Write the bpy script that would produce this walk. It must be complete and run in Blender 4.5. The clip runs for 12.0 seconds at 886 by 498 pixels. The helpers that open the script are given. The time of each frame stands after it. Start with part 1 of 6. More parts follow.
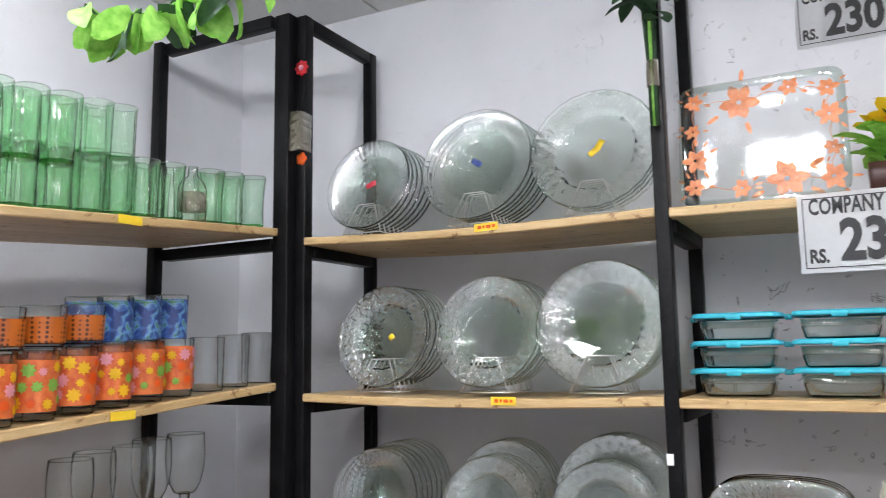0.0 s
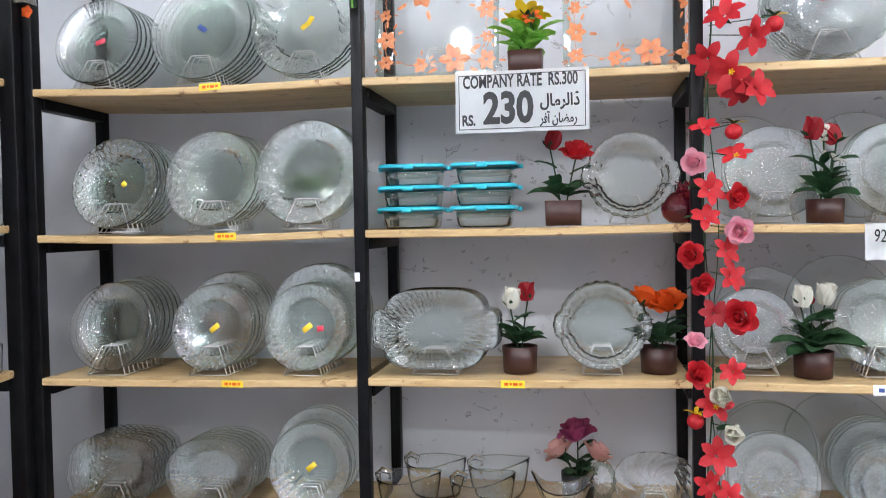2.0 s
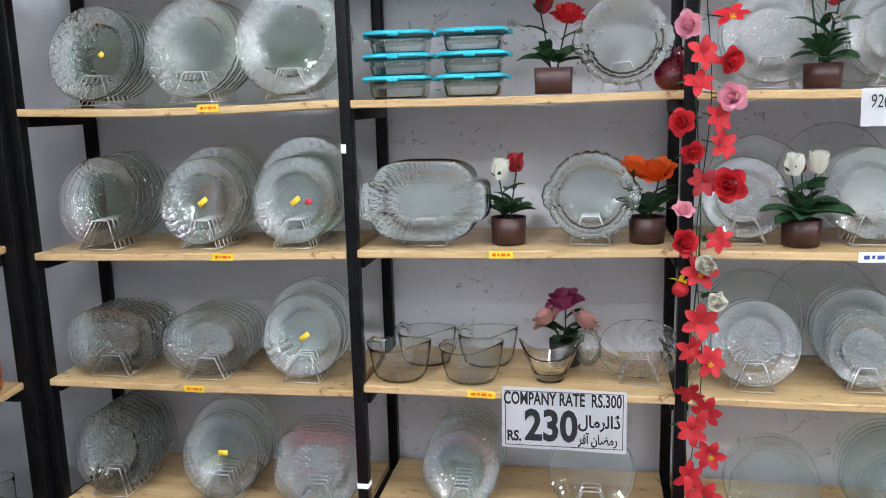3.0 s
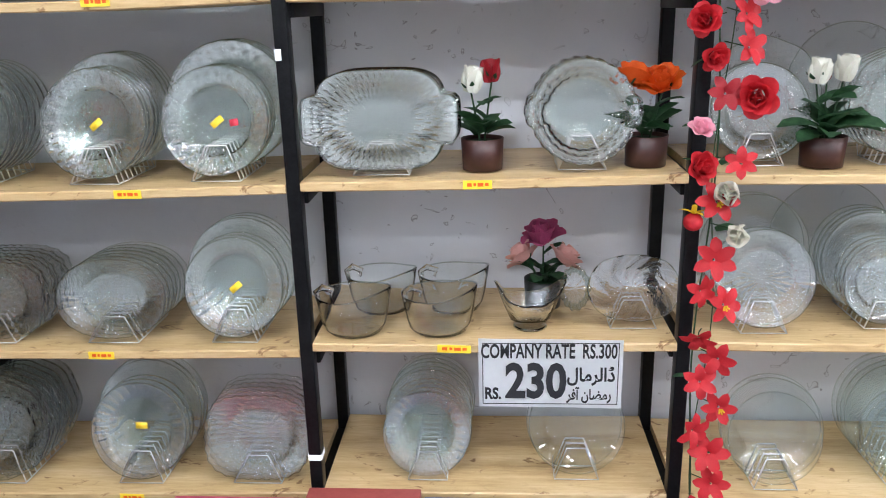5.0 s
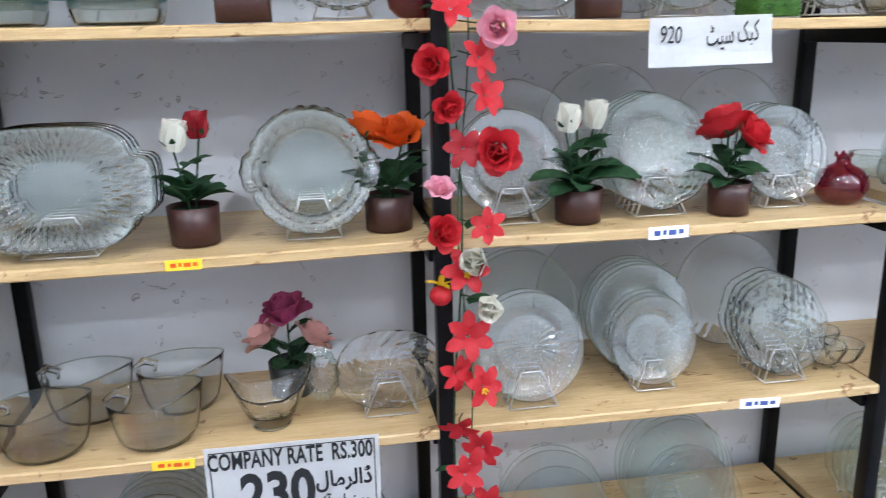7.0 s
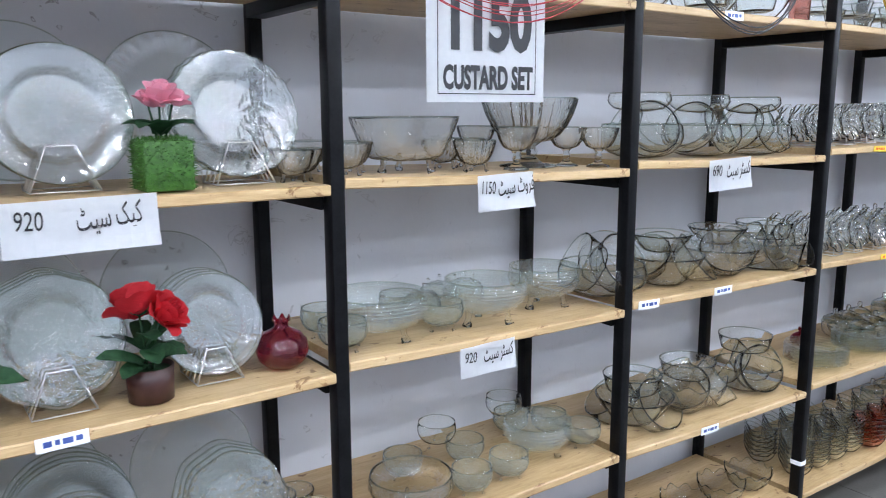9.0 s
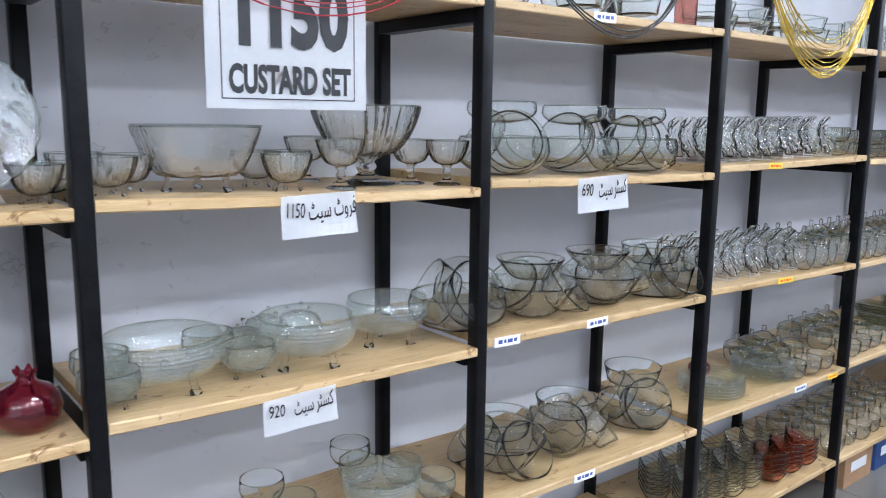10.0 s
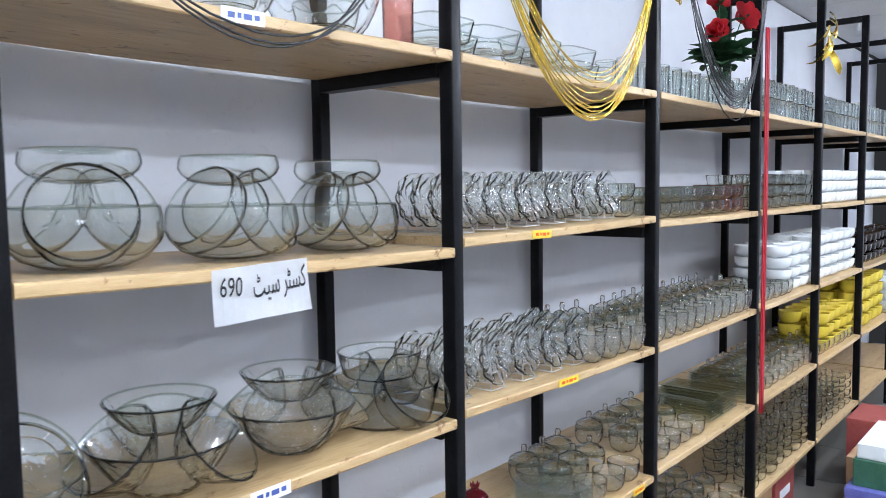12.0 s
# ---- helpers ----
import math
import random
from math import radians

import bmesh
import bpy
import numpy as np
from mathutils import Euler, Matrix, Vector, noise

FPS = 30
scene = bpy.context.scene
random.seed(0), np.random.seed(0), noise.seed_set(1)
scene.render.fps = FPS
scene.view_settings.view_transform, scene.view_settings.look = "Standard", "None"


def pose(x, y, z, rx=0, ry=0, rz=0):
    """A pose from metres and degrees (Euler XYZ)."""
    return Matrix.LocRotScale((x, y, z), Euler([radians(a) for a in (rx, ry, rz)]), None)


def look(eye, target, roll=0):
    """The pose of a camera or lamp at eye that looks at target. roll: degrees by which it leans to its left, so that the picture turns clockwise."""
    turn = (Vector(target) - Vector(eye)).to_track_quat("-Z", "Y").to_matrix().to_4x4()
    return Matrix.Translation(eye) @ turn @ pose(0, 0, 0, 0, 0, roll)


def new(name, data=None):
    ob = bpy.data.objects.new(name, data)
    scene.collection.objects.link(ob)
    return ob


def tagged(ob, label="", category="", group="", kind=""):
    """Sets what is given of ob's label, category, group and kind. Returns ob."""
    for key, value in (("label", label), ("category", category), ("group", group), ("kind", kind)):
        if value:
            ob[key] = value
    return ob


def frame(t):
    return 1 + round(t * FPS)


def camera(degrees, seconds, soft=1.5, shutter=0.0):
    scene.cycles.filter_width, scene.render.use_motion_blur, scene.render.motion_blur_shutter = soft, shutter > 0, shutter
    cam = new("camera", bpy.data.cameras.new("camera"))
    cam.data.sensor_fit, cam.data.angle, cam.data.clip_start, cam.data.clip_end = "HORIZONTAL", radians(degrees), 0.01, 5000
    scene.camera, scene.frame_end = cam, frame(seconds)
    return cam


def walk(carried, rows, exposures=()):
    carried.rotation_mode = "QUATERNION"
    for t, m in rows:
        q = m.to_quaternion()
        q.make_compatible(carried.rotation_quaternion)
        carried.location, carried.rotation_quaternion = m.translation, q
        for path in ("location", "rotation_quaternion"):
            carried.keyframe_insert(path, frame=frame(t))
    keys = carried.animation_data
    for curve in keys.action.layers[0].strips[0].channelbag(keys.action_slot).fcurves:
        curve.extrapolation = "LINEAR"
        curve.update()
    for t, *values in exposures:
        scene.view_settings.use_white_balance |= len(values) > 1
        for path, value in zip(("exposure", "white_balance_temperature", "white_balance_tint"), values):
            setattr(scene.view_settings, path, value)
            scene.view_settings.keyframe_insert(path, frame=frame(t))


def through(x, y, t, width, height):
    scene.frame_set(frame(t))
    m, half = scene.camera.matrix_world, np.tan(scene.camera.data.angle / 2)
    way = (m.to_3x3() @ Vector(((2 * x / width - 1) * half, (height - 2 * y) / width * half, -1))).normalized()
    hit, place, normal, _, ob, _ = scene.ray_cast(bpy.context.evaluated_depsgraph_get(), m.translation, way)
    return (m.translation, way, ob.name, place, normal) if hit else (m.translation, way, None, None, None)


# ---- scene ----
from functools import lru_cache
from math import cos, sin, pi, tau

cam = camera(58.7, 12.0, soft=0.9, shutter=0.15)
PATH = [
    (0, (0.125, 0.056, 1.579), (-0.807, 1.806, 1.842), -0.9),
    (0.5, (0.117, -0.059, 1.546), (-0.484, 1.831, 1.806), -1.1),
    (1, (0.204, -0.157, 1.538), (-0.221, 1.787, 1.741), -1.1),
    (1.5, (0.311, -0.244, 1.503), (-0.063, 1.718, 1.596), -0.8),
    (2, (0.362, -0.282, 1.483), (0.0, 1.684, 1.424), -1.0),
    (2.5, (0.39, -0.267, 1.479), (0.027, 1.687, 1.25), -1.2),
    (3, (0.395, -0.259, 1.464), (0.029, 1.673, 1.097), -1.5),
    (3.2, (0.399, -0.241, 1.463), (0.021, 1.677, 1.039), -1.6),
    (4.8, (0.181, 0.089, 1.428), (-0.008, 1.997, 0.859), -1.5),
    (5, (0.194, 0.094, 1.44), (0.067, 2.001, 0.848), -1.4),
    (5.5, (0.2, 0.125, 1.438), (0.114, 2.019, 0.801), -1.2),
    (6, (0.221, 0.281, 1.408), (0.106, 2.177, 0.782), -1.4),
    (6.5, (0.316, 0.409, 1.416), (0.302, 2.322, 0.831), -1.3),
    (6.8, (0.395, 0.407, 1.439), (0.533, 2.323, 0.882), -1.2),
    (7, (0.402, 0.384, 1.451), (0.715, 2.287, 0.923), -1.2),
    (7.4, (0.479, 0.352, 1.506), (1.06, 2.206, 1.029), -1.4),
    (7.5, (0.495, 0.319, 1.525), (1.124, 2.162, 1.07), -1.5),
    (7.7, (0.53, 0.301, 1.547), (1.26, 2.117, 1.136), -1.8),
    (9.3, (1.004, 0.417, 1.62), (2.164, 2.008, 1.27), 0.4),
    (9.5, (1.077, 0.421, 1.621), (2.249, 2.003, 1.271), 0.7),
    (10, (1.296, 0.456, 1.622), (2.528, 1.996, 1.288), 0.7),
    (10.2, (1.374, 0.469, 1.611), (2.636, 1.987, 1.289), 0.4),
    (10.5, (1.46, 0.483, 1.615), (2.779, 1.958, 1.316), 0.1),
    (11, (1.655, 0.577, 1.602), (3.059, 1.981, 1.366), -0.6),
    (11.5, (1.851, 0.693, 1.606), (3.343, 2.01, 1.411), -0.9),
    (12, (2.103, 0.745, 1.594), (3.639, 2.016, 1.436), -0.8),
]
walk(cam, [(t, look(eye, target, roll)) for t, eye, target, roll in PATH],
     exposures=[(0.0, -0.12, 7200, 13), (1.5, -0.02, 6950, 12), (3.0, 0.02, 6800, 11), (5.5, 0.25, 6650, 10), (7.5, 0.1, 6300, 9), (9.5, -0.08, 6200, 12), (12.0, 0.02, 6200, 11)])
scene.cycles.transparent_max_bounces = 64
scene.cycles.max_bounces = scene.cycles.transmission_bounces = 20

# ---- plan ----
POSTS = [-1.275, -0.259, 0.64, 1.637, 2.512, 3.458, 4.48, 5.47, 6.43, 7.41, 8.39, 9.37]
TOP = {1: 0.245, 2: 0.655, 3: 1.065, 4: 1.475, 5: 1.885}
FRONT, BACK, WALL, LEFT = 1.822, 2.20, 2.235, -1.86
CEIL, NEAR, FAR = 2.74, -4.2, 10.6
BOARD = 0.022


# how far the left and right ends of a board lie off its level, by bay and level
TILT = {
    (0, 5): (0.026, 0.012), (0, 4): (0.0, 0.003), (0, 3): (-0.021, -0.006), (0, 2): (-0.010, -0.004), (0, 1): (-0.010, 0.006),
    (1, 5): (0.009, 0.0), (1, 4): (0.0, 0.003), (1, 3): (-0.002, 0.009), (1, 2): (0.012, 0.016), (1, 1): (0.014, 0.016),
    (2, 5): (-0.004, -0.006), (2, 4): (0.0, -0.009), (2, 3): (0.006, 0.006), (2, 2): (0.018, 0.018),
    (3, 4): (0.003, -0.016), (3, 3): (0.025, 0.011), (4, 4): (0.002, -0.015), (4, 3): (0.028, 0.012), (4, 2): (0.0, -0.018),
    (5, 4): (0.005, 0.017), (5, 3): (0.028, 0.003), (5, 2): (0.004, -0.012),
}


def shelf(lvl, x):
    """The height of a board's upper face at x."""
    i = max(k for k in range(len(POSTS) - 1) if k == 0 or POSTS[k] <= x)
    a, b = TILT.get((i, lvl), (0.0, 0.0))
    return TOP[lvl] + a + (b - a) * (x - POSTS[i]) / (POSTS[i + 1] - POSTS[i])


def wall_y(x):
    """The back wall runs a little off square."""
    return 2.222 + 0.0165 * (x + 1.275)


# ---- light: ceiling panels over the middle of the shop ----
world = bpy.data.worlds.new("shop_air")
world.use_nodes = True
world.node_tree.nodes["Background"].inputs[0].default_value = (0.9, 0.95, 1.0, 1)
world.node_tree.nodes["Background"].inputs[1].default_value = 0.03
scene.world = world
# round panel lamps in rows on the ceiling: x, y, watts
LAMPS = [(-1.3 + 1.15 * k, y, w) for k in range(10) for y, w in ((0.75, 19.0), (-0.25, 26.0), (-1.25, 17.0), (-2.25, 8.0), (-3.25, 5.0))]


# ---- materials ----
def nodes_of(name):
    m = bpy.data.materials.new(name)
    m.use_nodes = True
    nt = m.node_tree
    return m, nt, nt.nodes["Principled BSDF"], nt.nodes["Material Output"]


def add(nt, kind, **values):
    n = nt.nodes.new(kind)
    for k, v in values.items():
        if k in n.inputs:
            n.inputs[k].default_value = v
        else:
            n.inputs[k.replace("_", " ")].default_value = v
    return n


def coords(nt, scale=(1, 1, 1), generated=False):
    tc = nt.nodes.new("ShaderNodeTexCoord")
    mp = nt.nodes.new("ShaderNodeMapping")
    mp.inputs["Scale"].default_value = scale
    nt.links.new(tc.outputs["Generated" if generated else "Object"], mp.inputs["Vector"])
    return mp.outputs[0]


def ramp(nt, fac, stops):
    r = nt.nodes.new("ShaderNodeValToRGB")
    els = r.color_ramp.elements
    while len(els) < len(stops):
        els.new(0.5)
    for e, (p, c) in zip(els, stops):
        e.position, e.color = p, (*c, 1)
    nt.links.new(fac, r.inputs[0])
    return r.outputs[0]


def bump(nt, height, strength, distance, target):
    b = nt.nodes.new("ShaderNodeBump")
    b.inputs["Strength"].default_value, b.inputs["Distance"].default_value = strength, distance
    nt.links.new(height, b.inputs["Height"])
    nt.links.new(b.outputs[0], target)
    return b


def mottled(name, a, b, rough=0.5, scale=8.0, metal=0.0, relief=0.15, fine=90.0, dist=0.002, coat=0.0):
    """A surface of two near colours at two scales of noise, with fine relief."""
    m, nt, p, _ = nodes_of(name)
    v = coords(nt)
    n1 = add(nt, "ShaderNodeTexNoise", Scale=scale, Detail=6.0, Roughness=0.6)
    n2 = add(nt, "ShaderNodeTexNoise", Scale=fine, Detail=4.0)
    nt.links.new(v, n1.inputs[0]), nt.links.new(v, n2.inputs[0])
    mix = add(nt, "ShaderNodeMath")
    mix.operation = "MULTIPLY_ADD"
    mix.inputs[1].default_value = 0.35
    nt.links.new(n2.outputs[0], mix.inputs[0])
    s = add(nt, "ShaderNodeMath")
    s.operation = "MULTIPLY"
    s.inputs[1].default_value = 0.65
    nt.links.new(n1.outputs[0], s.inputs[0]), nt.links.new(s.outputs[0], mix.inputs[2])
    nt.links.new(ramp(nt, mix.outputs[0], [(0.35, a), (0.65, b)]), p.inputs["Base Color"])
    p.inputs["Roughness"].default_value, p.inputs["Metallic"].default_value = rough, metal
    p.inputs["Coat Weight"].default_value = coat
    if relief:
        bump(nt, n2.outputs[0], relief, dist, p.inputs["Normal"])
    return m


def cloth(name, a, b, through=0.4, scale=50.0):
    """Thin dyed cloth or plastic leaf that lets some light through."""
    m, nt, p, out = nodes_of(name)
    n = add(nt, "ShaderNodeTexNoise", Scale=scale, Detail=4.0)
    nt.links.new(coords(nt), n.inputs[0])
    col = ramp(nt, n.outputs[0], [(0.35, a), (0.65, b)])
    nt.links.new(col, p.inputs["Base Color"])
    p.inputs["Roughness"].default_value = 0.6
    tr = nt.nodes.new("ShaderNodeBsdfTranslucent")
    nt.links.new(col, tr.inputs[0])
    mx = nt.nodes.new("ShaderNodeMixShader")
    mx.inputs[0].default_value = through
    nt.links.new(p.outputs[0], mx.inputs[1]), nt.links.new(tr.outputs[0], mx.inputs[2])
    nt.links.new(mx.outputs[0], out.inputs["Surface"])
    bump(nt, n.outputs[0], 0.15, 0.001, p.inputs["Normal"])
    return m


def wood_material():
    m, nt, p, _ = nodes_of("pine_board")
    info = nt.nodes.new("ShaderNodeObjectInfo")
    v = coords(nt, (1.0, 9.0, 9.0))
    shift = nt.nodes.new("ShaderNodeVectorMath")
    shift.operation = "ADD"
    rnd = add(nt, "ShaderNodeMath")
    rnd.operation = "MULTIPLY"
    rnd.inputs[1].default_value = 37.0
    nt.links.new(info.outputs["Random"], rnd.inputs[0])
    nt.links.new(v, shift.inputs[0]), nt.links.new(rnd.outputs[0], shift.inputs[1])
    n1 = add(nt, "ShaderNodeTexNoise", Scale=1.6, Detail=5.0, Distortion=0.7)
    n2 = add(nt, "ShaderNodeTexNoise", Scale=14.0, Detail=6.0, Roughness=0.7)
    nt.links.new(shift.outputs[0], n1.inputs[0]), nt.links.new(shift.outputs[0], n2.inputs[0])
    wav = add(nt, "ShaderNodeMath")
    wav.operation = "MULTIPLY_ADD"
    wav.inputs[1].default_value = 0.5
    half = add(nt, "ShaderNodeMath")
    half.operation = "MULTIPLY"
    half.inputs[1].default_value = 0.5
    nt.links.new(n2.outputs[0], half.inputs[0])
    nt.links.new(n1.outputs[0], wav.inputs[0]), nt.links.new(half.outputs[0], wav.inputs[2])
    col = ramp(nt, wav.outputs[0], [(0.30, (0.33, 0.20, 0.09)), (0.45, (0.49, 0.33, 0.155)), (0.6, (0.59, 0.42, 0.225)), (0.72, (0.66, 0.50, 0.30))])
    stain = add(nt, "ShaderNodeTexNoise", Scale=3.5, Detail=8.0, Roughness=0.75)
    nt.links.new(coords(nt, (1, 2.5, 2.5)), stain.inputs[0])
    dark = ramp(nt, stain.outputs[0], [(0.30, (0.55, 0.47, 0.38)), (0.43, (1, 1, 1))])
    mul = nt.nodes.new("ShaderNodeMixRGB")
    mul.blend_type = "MULTIPLY"
    mul.inputs[0].default_value = 0.8
    nt.links.new(col, mul.inputs[1]), nt.links.new(dark, mul.inputs[2])
    # nicks and rubbed spots
    chip = add(nt, "ShaderNodeTexNoise", Scale=13.0, Detail=4.0, Roughness=0.6, Distortion=1.0)
    nt.links.new(coords(nt, (1, 1.6, 2.2)), chip.inputs[0])
    nick = ramp(nt, chip.outputs[0], [(0.62, (1, 1, 1)), (0.66, (0.42, 0.30, 0.20)), (0.72, (0.30, 0.20, 0.13))])
    rub = nt.nodes.new("ShaderNodeMixRGB")
    rub.blend_type = "MULTIPLY"
    rub.inputs[0].default_value = 0.85
    nt.links.new(mul.outputs[0], rub.inputs[1]), nt.links.new(nick, rub.inputs[2])
    nt.links.new(rub.outputs[0], p.inputs["Base Color"])
    p.inputs["Roughness"].default_value = 0.42
    bump(nt, n2.outputs[0], 0.2, 0.0015, p.inputs["Normal"])
    return m


def wall_material():
    m, nt, p, _ = nodes_of("wall_paint")
    v = coords(nt)
    big = add(nt, "ShaderNodeTexNoise", Scale=1.3, Detail=7.0, Roughness=0.6)
    fine = add(nt, "ShaderNodeTexNoise", Scale=60.0, Detail=5.0)
    # short scratches and chips
    scr = add(nt, "ShaderNodeTexNoise", Scale=16.0, Detail=3.0, Roughness=0.45, Distortion=1.8)
    patch = add(nt, "ShaderNodeTexNoise", Scale=2.7, Detail=2.0)
    for n in (big, fine, scr, patch):
        nt.links.new(v, n.inputs[0])
    base = ramp(nt, big.outputs[0], [(0.3, (0.60, 0.61, 0.65)), (0.5, (0.67, 0.68, 0.72)), (0.75, (0.73, 0.74, 0.78))])
    thin = ramp(nt, scr.outputs[0], [(0.655, (1, 1, 1)), (0.68, (0.42, 0.40, 0.40)), (0.70, (0.95, 0.95, 0.95))])
    where = ramp(nt, patch.outputs[0], [(0.40, (0, 0, 0)), (0.52, (1, 1, 1))])
    # the wear is on the older stretch, by the plates
    sep = nt.nodes.new("ShaderNodeSeparateXYZ")
    nt.links.new(v, sep.inputs[0])
    old = add(nt, "ShaderNodeMapRange")
    old.inputs["From Min"].default_value, old.inputs["From Max"].default_value = 2.2, 1.3
    old.inputs["To Min"].default_value = 0.12
    nt.links.new(sep.outputs[0], old.inputs["Value"])
    begin = add(nt, "ShaderNodeMapRange")
    begin.inputs["From Min"].default_value, begin.inputs["From Max"].default_value = -0.7, -0.2
    begin.inputs["To Min"].default_value = 0.1
    nt.links.new(sep.outputs[0], begin.inputs["Value"])
    stretch = add(nt, "ShaderNodeMath")
    stretch.operation = "MULTIPLY"
    nt.links.new(begin.outputs[0], stretch.inputs[0]), nt.links.new(old.outputs[0], stretch.inputs[1])
    both = add(nt, "ShaderNodeMath")
    both.operation = "MULTIPLY"
    nt.links.new(where, both.inputs[0]), nt.links.new(stretch.outputs[0], both.inputs[1])
    where = both.outputs[0]
    mul = nt.nodes.new("ShaderNodeMixRGB")
    mul.blend_type = "MULTIPLY"
    nt.links.new(where, mul.inputs[0]), nt.links.new(base, mul.inputs[1]), nt.links.new(thin, mul.inputs[2])
    nt.links.new(mul.outputs[0], p.inputs["Base Color"])
    p.inputs["Roughness"].default_value = 0.55
    b = bump(nt, fine.outputs[0], 0.25, 0.002, p.inputs["Normal"])
    bump(nt, thin, 0.3, 0.002, b.inputs["Normal"])
    return m


def glass_material(name, tint=(0.93, 0.95, 0.94), haze=0.10, hazecol=(0.78, 0.84, 0.85), rough=0.012, pattern="ripple", scale=30.0, relief=0.5, gloss=0.12, bend=0.0, ior=1.33):
    """Pressed glass: clear body that bends part of what is behind it, a little scatter, mirror gloss that grows at the edge."""
    m, nt, p, out = nodes_of(name)
    v = coords(nt)
    if pattern == "hobnail":
        tex = add(nt, "ShaderNodeTexVoronoi", Scale=scale, Randomness=0.15)
        height = tex.outputs["Distance"]
    elif pattern == "cut":
        tex = add(nt, "ShaderNodeTexVoronoi", Scale=scale, Randomness=0.5)
        tex.distance = "CHEBYCHEV"
        height = tex.outputs["Distance"]
    else:
        tex = add(nt, "ShaderNodeTexNoise", Scale=scale, Detail=2.0, Distortion=0.4)
        height = tex.outputs[0]
    nt.links.new(v, tex.inputs["Vector"])
    b = nt.nodes.new("ShaderNodeBump")
    b.inputs["Strength"].default_value, b.inputs["Distance"].default_value = relief, 0.003
    nt.links.new(height, b.inputs["Height"])
    clear = add(nt, "ShaderNodeBsdfTransparent", Color=(*tint, 1))
    body = clear.outputs[0]
    if bend:
        # solid glass
        refr = add(nt, "ShaderNodeBsdfGlass", Color=(*tint, 1), Roughness=0.0, IOR=ior)
        nt.links.new(b.outputs[0], refr.inputs["Normal"])
        mb = nt.nodes.new("ShaderNodeMixShader")
        mb.inputs[0].default_value = bend
        nt.links.new(body, mb.inputs[1]), nt.links.new(refr.outputs[0], mb.inputs[2])
        body = mb.outputs[0]
    if haze:
        soft = add(nt, "ShaderNodeBsdfDiffuse", Color=(*hazecol, 1))
        trans = add(nt, "ShaderNodeBsdfTranslucent", Color=(*hazecol, 1))
        nt.links.new(b.outputs[0], soft.inputs["Normal"])
        sc = nt.nodes.new("ShaderNodeMixShader")
        sc.inputs[0].default_value = 0.5
        nt.links.new(soft.outputs[0], sc.inputs[1]), nt.links.new(trans.outputs[0], sc.inputs[2])
        mh = nt.nodes.new("ShaderNodeMixShader")
        mh.inputs[0].default_value = haze
        nt.links.new(body, mh.inputs[1]), nt.links.new(sc.outputs[0], mh.inputs[2])
        body = mh.outputs[0]
    shine = add(nt, "ShaderNodeBsdfGlossy", Color=(1, 1, 1, 1), Roughness=rough)
    nt.links.new(b.outputs[0], shine.inputs["Normal"])
    lw = add(nt, "ShaderNodeLayerWeight", Blend=0.5)
    nt.links.new(b.outputs[0], lw.inputs["Normal"])
    pw = add(nt, "ShaderNodeMath")
    pw.operation = "POWER"
    pw.inputs[1].default_value = 5.0
    nt.links.new(lw.outputs["Facing"], pw.inputs[0])
    sc2 = add(nt, "ShaderNodeMath")
    sc2.operation = "MULTIPLY_ADD"
    sc2.use_clamp = True
    sc2.inputs[1].default_value, sc2.inputs[2].default_value = 0.9 * (1 - bend), gloss
    nt.links.new(pw.outputs[0], sc2.inputs[0])
    fin = nt.nodes.new("ShaderNodeMixShader")
    nt.links.new(sc2.outputs[0], fin.inputs[0]), nt.links.new(body, fin.inputs[1]), nt.links.new(shine.outputs[0], fin.inputs[2])
    nt.links.new(fin.outputs[0], out.inputs["Surface"])
    nt.nodes.remove(p)
    return m


WOOD, PAINT = wood_material(), wall_material()
STEEL = mottled("black_enamel_steel", (0.0035, 0.0035, 0.004), (0.009, 0.009, 0.010), 0.36, 20, relief=0.12, fine=140)
STEEL.node_tree.nodes["Principled BSDF"].inputs["Specular IOR Level"].default_value = 0.12
CEILING_M = mottled("ceiling_board", (0.66, 0.67, 0.68), (0.74, 0.75, 0.76), 0.7, 3)
TILE_M = mottled("floor_tile", (0.13, 0.125, 0.115), (0.18, 0.17, 0.155), 0.3, 4)
WIRE = mottled("steel_wire", (0.55, 0.54, 0.53), (0.68, 0.67, 0.66), 0.35, 40, metal=0.9)
PAPER = mottled("paper", (0.80, 0.81, 0.83), (0.86, 0.87, 0.88), 0.6, 9, relief=0.1)
INK = mottled("black_ink", (0.010, 0.010, 0.012), (0.018, 0.018, 0.02), 0.55, 30, relief=0)
YELLOW = mottled("yellow_tape", (0.78, 0.52, 0.02), (0.86, 0.60, 0.05), 0.4, 40)
BROWN = mottled("brown_pot", (0.032, 0.010, 0.008), (0.052, 0.017, 0.014), 0.42, 25)
LEAF = cloth("cloth_leaf", (0.012, 0.045, 0.018), (0.03, 0.09, 0.035))
LIGHTLEAF = cloth("bright_leaf", (0.16, 0.46, 0.06), (0.34, 0.66, 0.14))
GRASS = mottled("plastic_grass", (0.02, 0.075, 0.006), (0.055, 0.16, 0.018), 0.55, 70)
REDP = cloth("red_petal", (0.50, 0.012, 0.022), (0.66, 0.03, 0.04))
DEEPRED = cloth("deep_red_petal", (0.30, 0.006, 0.014), (0.42, 0.015, 0.025))
PINKP = cloth("pink_petal", (0.80, 0.32, 0.42), (0.85, 0.45, 0.53))
MAGENTA = cloth("magenta_petal", (0.42, 0.06, 0.17), (0.55, 0.12, 0.25))
